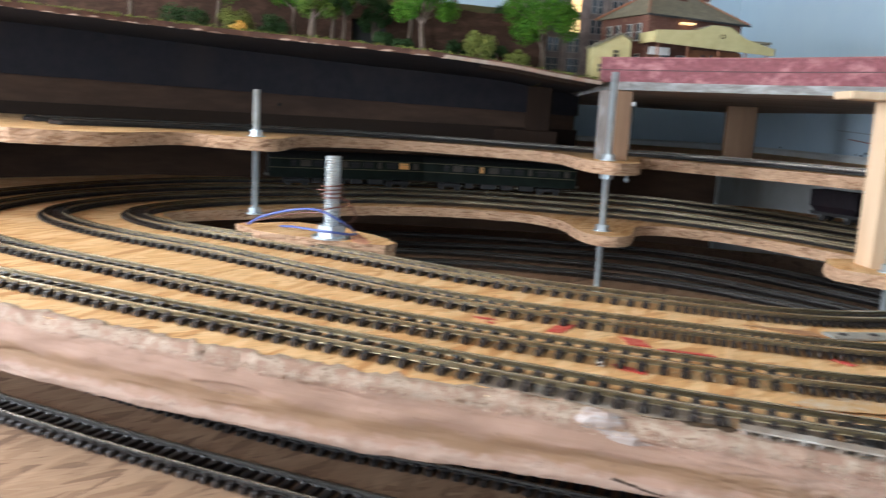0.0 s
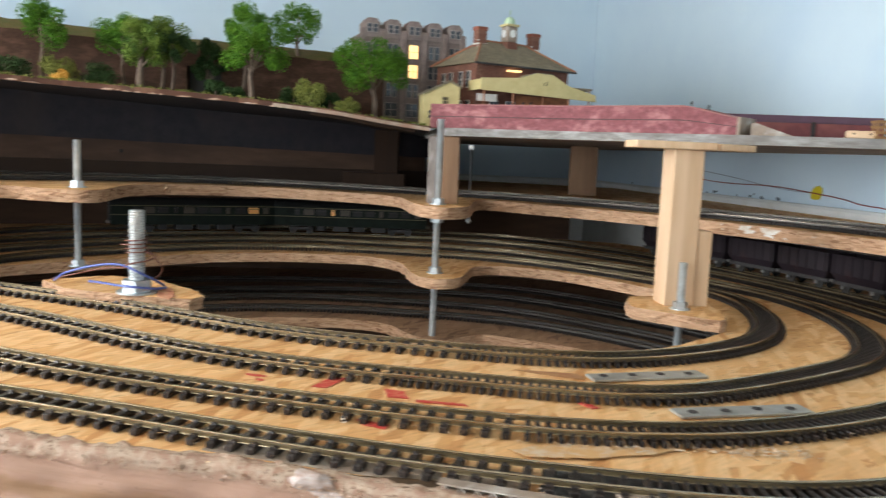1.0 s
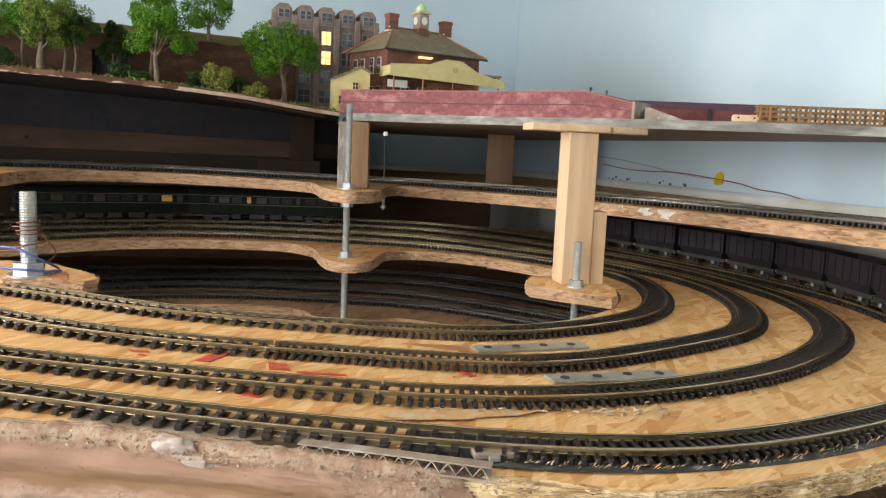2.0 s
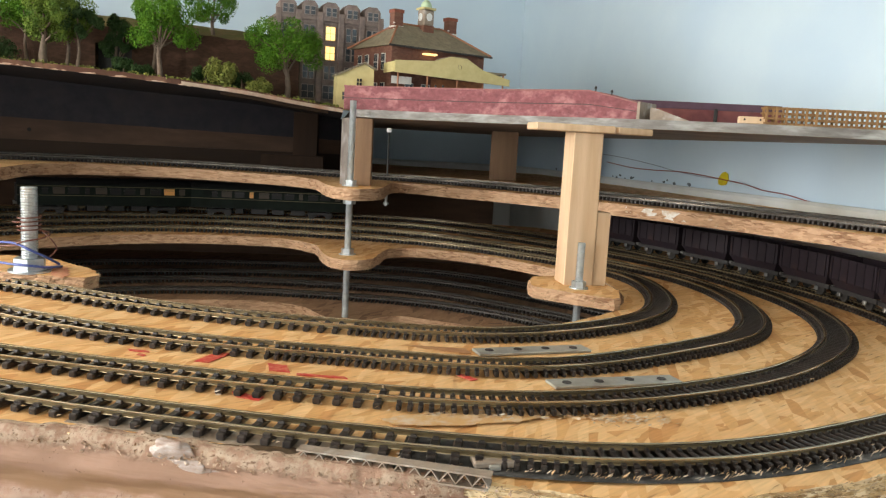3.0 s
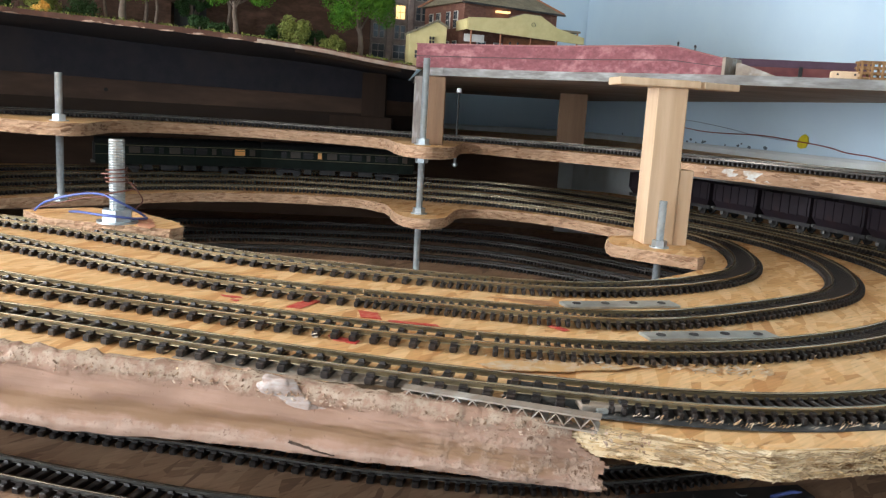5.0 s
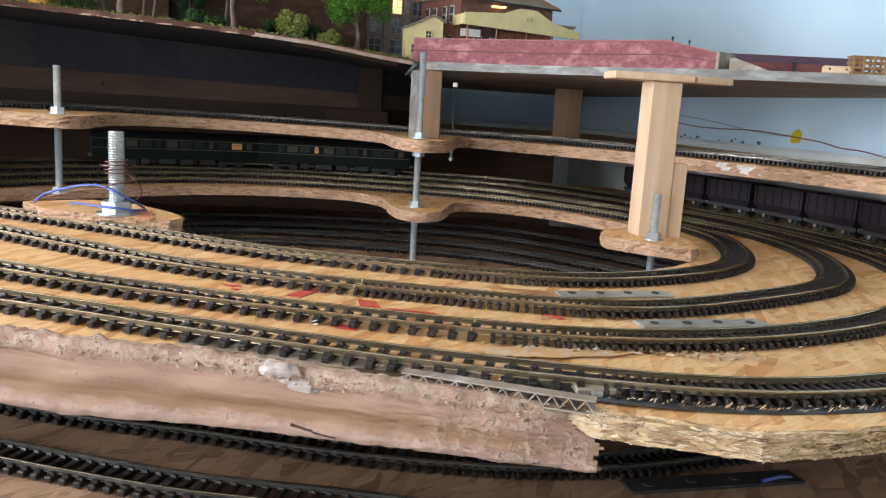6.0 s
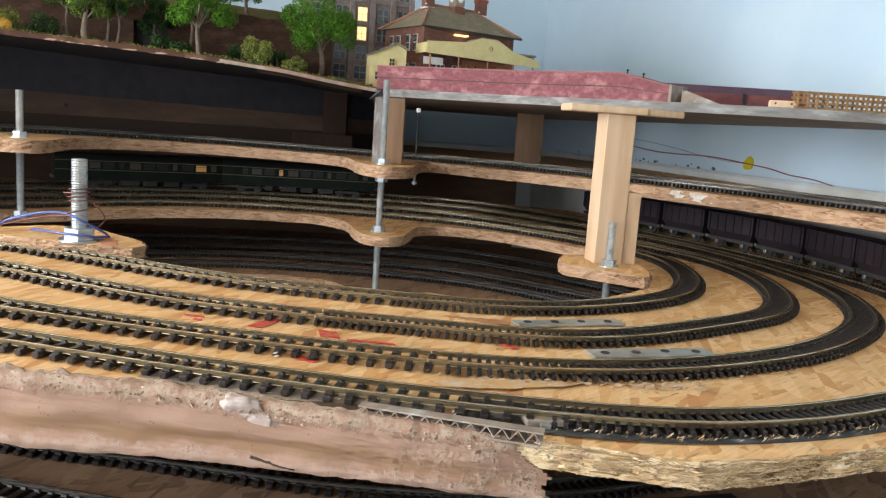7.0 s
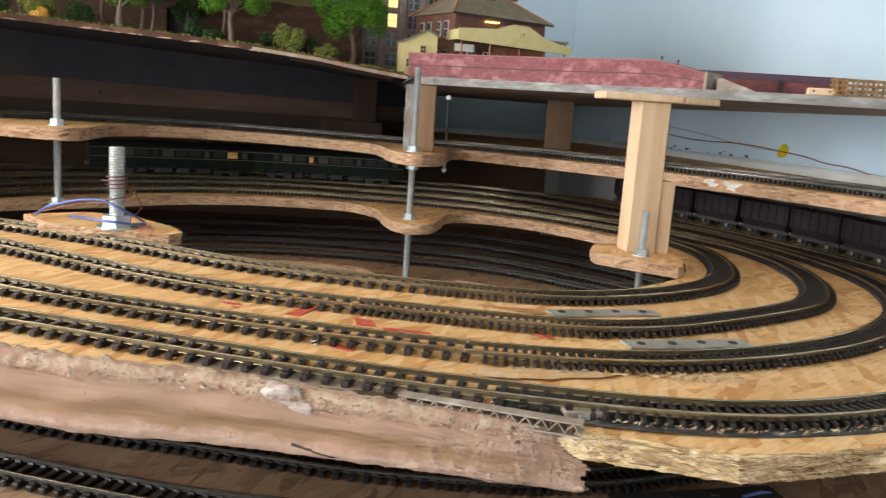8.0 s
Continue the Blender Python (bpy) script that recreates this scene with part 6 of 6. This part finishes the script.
# wire and tape on the blue wall
WALLWIRE = [(.653, 1.464, .117), (.665, 1.380, .111), (.674, 1.305, .110), (.687, 1.207, .111), (.700, 1.112, .106), (.707, 1.057, .102), (.712, 1.021, .097), (.718, .978, .095), (.723, .937, .090), (.728, .899, .085), (.737, .84, .079), (.76, .70, .074)]
wire([(x - .004, y, z) for x, y, z in WALLWIRE], .0008, M_REDW, "dark red wire sagging along the blue wall")
solid("tape_patch", extrude_elev([(-.011, -.008), (-.004, -.010), (.006, -.0085), (.011, -.001), (.009, .007), (.002, .010), (-.006, .007), (-.012, .0)], 0, .0012), M_YTAG, "torn patch of yellow tape holding the wire", "tape", at=pose(.698, 1.112, .107, 0, 0, -82))

# dark grime spots above the wall's trim, and a faint second wire
spots = random.Random(12)
verts, faces = [], []
for y, z in ((1.418, .0955), (1.377, .093), (1.370, .094), (1.271, .0925), (1.262, .096), (1.308, .0915), (1.699, .093), (1.199, .093), (1.43, .091), (1.445, .092), (1.40, .0905), (1.24, .0915)):
    n, k = 9, len(verts)
    r = spots.uniform(.0014, .0042)
    for d in (-.0006, .0004):
        for i in range(n):
            a = i * 2 * math.pi / n
            q = r * spots.uniform(.5, 1.1)
            yy = y + q * math.cos(a) * 1.6
            verts.append((.589 + (1.95 - yy) * .1326 + d, yy, z + q * math.sin(a)))
    faces += [[k + i for i in range(n)], [k + 2 * n - 1 - i for i in range(n)]] + [[k + i, k + n + i, k + n + (i + 1) % n, k + (i + 1) % n] for i in range(n)]
me = bpy.data.meshes.new("wall_grime")
me.from_pydata(verts, [], faces)
me.materials.append(mat("grime", (0.07, 0.085, 0.10), 0.9, var=(0.16, 0.19, 0.22), scale=300))
tagged(new("wall_grime", me), "small dark grime spots on the blue wall above the trim", "grime", kind="stuff")
wire([(.589 + (1.95 - y) * .1326 - .0015, y, z) for y, z in ((1.50, .131), (1.40, .126), (1.30, .118), (1.243, .112), (1.17, .107), (1.12, .106))], .0005, M_GREYW, "thin grey wire running down the blue wall")

# lamp under the deck
lamp = thing("yard_lamp", "slim black model lamp post with a white globe", "lamp", (.2235, 1.15, z_up(.2235, 1.15)))
part("post", cyl_bm(.0012, 0, .066, 8), M_BLACK, lamp)
part("globe", cyl_bm(.0034, .066, .0715, 12, .0030), glow_mat("lamp_globe", (0.9, 0.9, 0.88), 0.25), lamp, "small white globe")

stub = thing("bolt_stub", "short zinc bolt end hanging under the upper shelf", "bolt", (.2235, 1.15, z_up(.2235, 1.15) - .0136))
part("shaft", thread_bm(.0020, -.022, 0, .0009, 10), M_STEEL, stub)
part("nut", nut_bm(.0036, -.020, -.0170), M_STEEL, stub, "small hexagonal nut")

# white paint spilt on the upper shelf's edge
paint_line = [Vector(p) for p in up_edge if .470 < p[0] < .533 and p[1] > .76]
bm = bmesh.new()
cols = []
for i, p in enumerate(paint_line):
    t = (paint_line[min(i + 1, len(paint_line) - 1)] - paint_line[max(i - 1, 0)]).normalized()
    q = p + Vector((t.y, -t.x)) * (-.0019 if t.x > 0 else .0019)
    f = i / (len(paint_line) - 1)
    k = noise.noise(Vector((p.x * 240, p.y * 240, 1)))
    top, low = -.0012 - .0035 * abs(k) * (1 - f), -.0125 + .004 * f + .0025 * noise.noise(Vector((p.x * 300, 4, p.y * 300)))
    z = z_up(p.x, p.y)
    cols.append([bm.verts.new((*q, z + top)), bm.verts.new((*q, z + low)), bm.verts.new((*p, z + low)), bm.verts.new((*p, z + top))])
for a, b in zip(cols, cols[1:]):
    for k in range(4):
        bm.faces.new((a[k], b[k], b[(k + 1) % 4], a[(k + 1) % 4]))
bm.faces.new(cols[0])
bm.faces.new(list(reversed(cols[-1])))
bmesh.ops.recalc_face_normals(bm, faces=bm.faces[:])
solid("paint_spill", bm, mat("worn_white_paint", (0.62, 0.60, 0.56), 0.8, var=(0.46, 0.33, 0.22), scale=90, lo=0.45, hi=0.6, bump=0.4), "patch of white paint on the upper shelf's edge", "paint")

# frayed strands along sawn board edges
rng = random.Random(9)
verts, faces = [], []


def sliver(c, along, L, w):
    k = len(verts)
    u = (along + Vector((rng.uniform(-.5, .5), rng.uniform(-.5, .5), rng.uniform(-.35, .35)))).normalized()
    side = u.cross(Vector((rng.uniform(-1, 1), rng.uniform(-1, 1), 1))).normalized()
    verts.extend([c - u * L, c + side * w, c + u * L, c - side * w])
    faces.extend([(k, k + 1, k + 2), (k, k + 2, k + 3)])


def fray(pts, zf, z0, z1, n, out):
    for _ in range(n):
        i = rng.randrange(len(pts) - 1)
        a, b = Vector(pts[i]), Vector(pts[i + 1])
        p = a.lerp(b, rng.random())
        t = (b - a).normalized()
        q = p + Vector((t.y, -t.x)) * rng.uniform(0, out)
        sliver(Vector((q.x, q.y, zf(q.x, q.y) + rng.uniform(z0, z1))), Vector((t.x, t.y, 0)), rng.uniform(.0010, .0034), rng.uniform(.00015, .0005))


zero = lambda x, y: 0.0
fray([(.215, .3335), (.274, .313), (.319, .322), (.374, .336), (.5, .385)], zero, -.0115, .0003, 1500, .0012)
fray(hole_line[::-3], zero, -.0115, .0, 900, .0010)
fray(up_edge[::3], z_up, -.0115, .0, 900, .0010)
fray([(.331, .736), (.352, .716), (.374, .697), (.390, .686), (.408, .725)], zero, .0, .0112, 160, .0012)
fray([(-.165, .745), (-.10, .722), (-.052, .712), (-.044, .727), (-.052, .748)], zero, .0, .0112, 160, .0012)
me = bpy.data.meshes.new("frayed_strands")
me.from_pydata([tuple(v) for v in verts], [], faces)
me.materials.append(mat("pale_strand", (0.56, 0.42, 0.26), 0.85, var=(0.40, 0.26, 0.14), scale=150))
tagged(new("frayed_strands", me), "loose pale wood strands along the sawn board edges", "wood strands", kind="stuff")

# flecks of glue and paper on the tracks
verts, faces = [], []
for _ in range(150):
    line = rng.choice((lineC, lineD))
    seg = [p for p in line if .0 < p.x < .48 and p.y < .6]
    p = rng.choice(seg)
    sliver(Vector((p.x + rng.uniform(-.004, .004), p.y + rng.choice((-1, -1, 1)) * rng.uniform(.010, .019), rng.uniform(.001, .0034))), Vector((1, 0, 0.3)), rng.uniform(.0006, .0022), rng.uniform(.0002, .0007))
for _ in range(260):
    p = rng.choice([q for q in lineD if .22 < q.x < .50 and q.y < .6])
    sliver(Vector((p.x + rng.uniform(-.004, .004), p.y - rng.uniform(.0135, .0190), rng.uniform(.0010, .0024))), Vector((1, .3, .5)), rng.uniform(.0005, .0026), rng.uniform(.00015, .0004))
for _ in range(420):
    x = rng.uniform(.195, .325)
    y = (.416 + .010 * math.sin((x - .19) * 40) * .5) + rng.gauss(0, .0042)
    sliver(Vector((x, y, .0009)), Vector((1, .2, 0.0)), rng.uniform(.0006, .0034), rng.uniform(.0002, .0011))
me = bpy.data.meshes.new("glue_flecks")
me.from_pydata([tuple(v) for v in verts], [], faces)
me.materials.append(M_GLUE)
tagged(new("glue_flecks", me), "white flecks of glue and paper on the tracks", "flecks", kind="stuff")
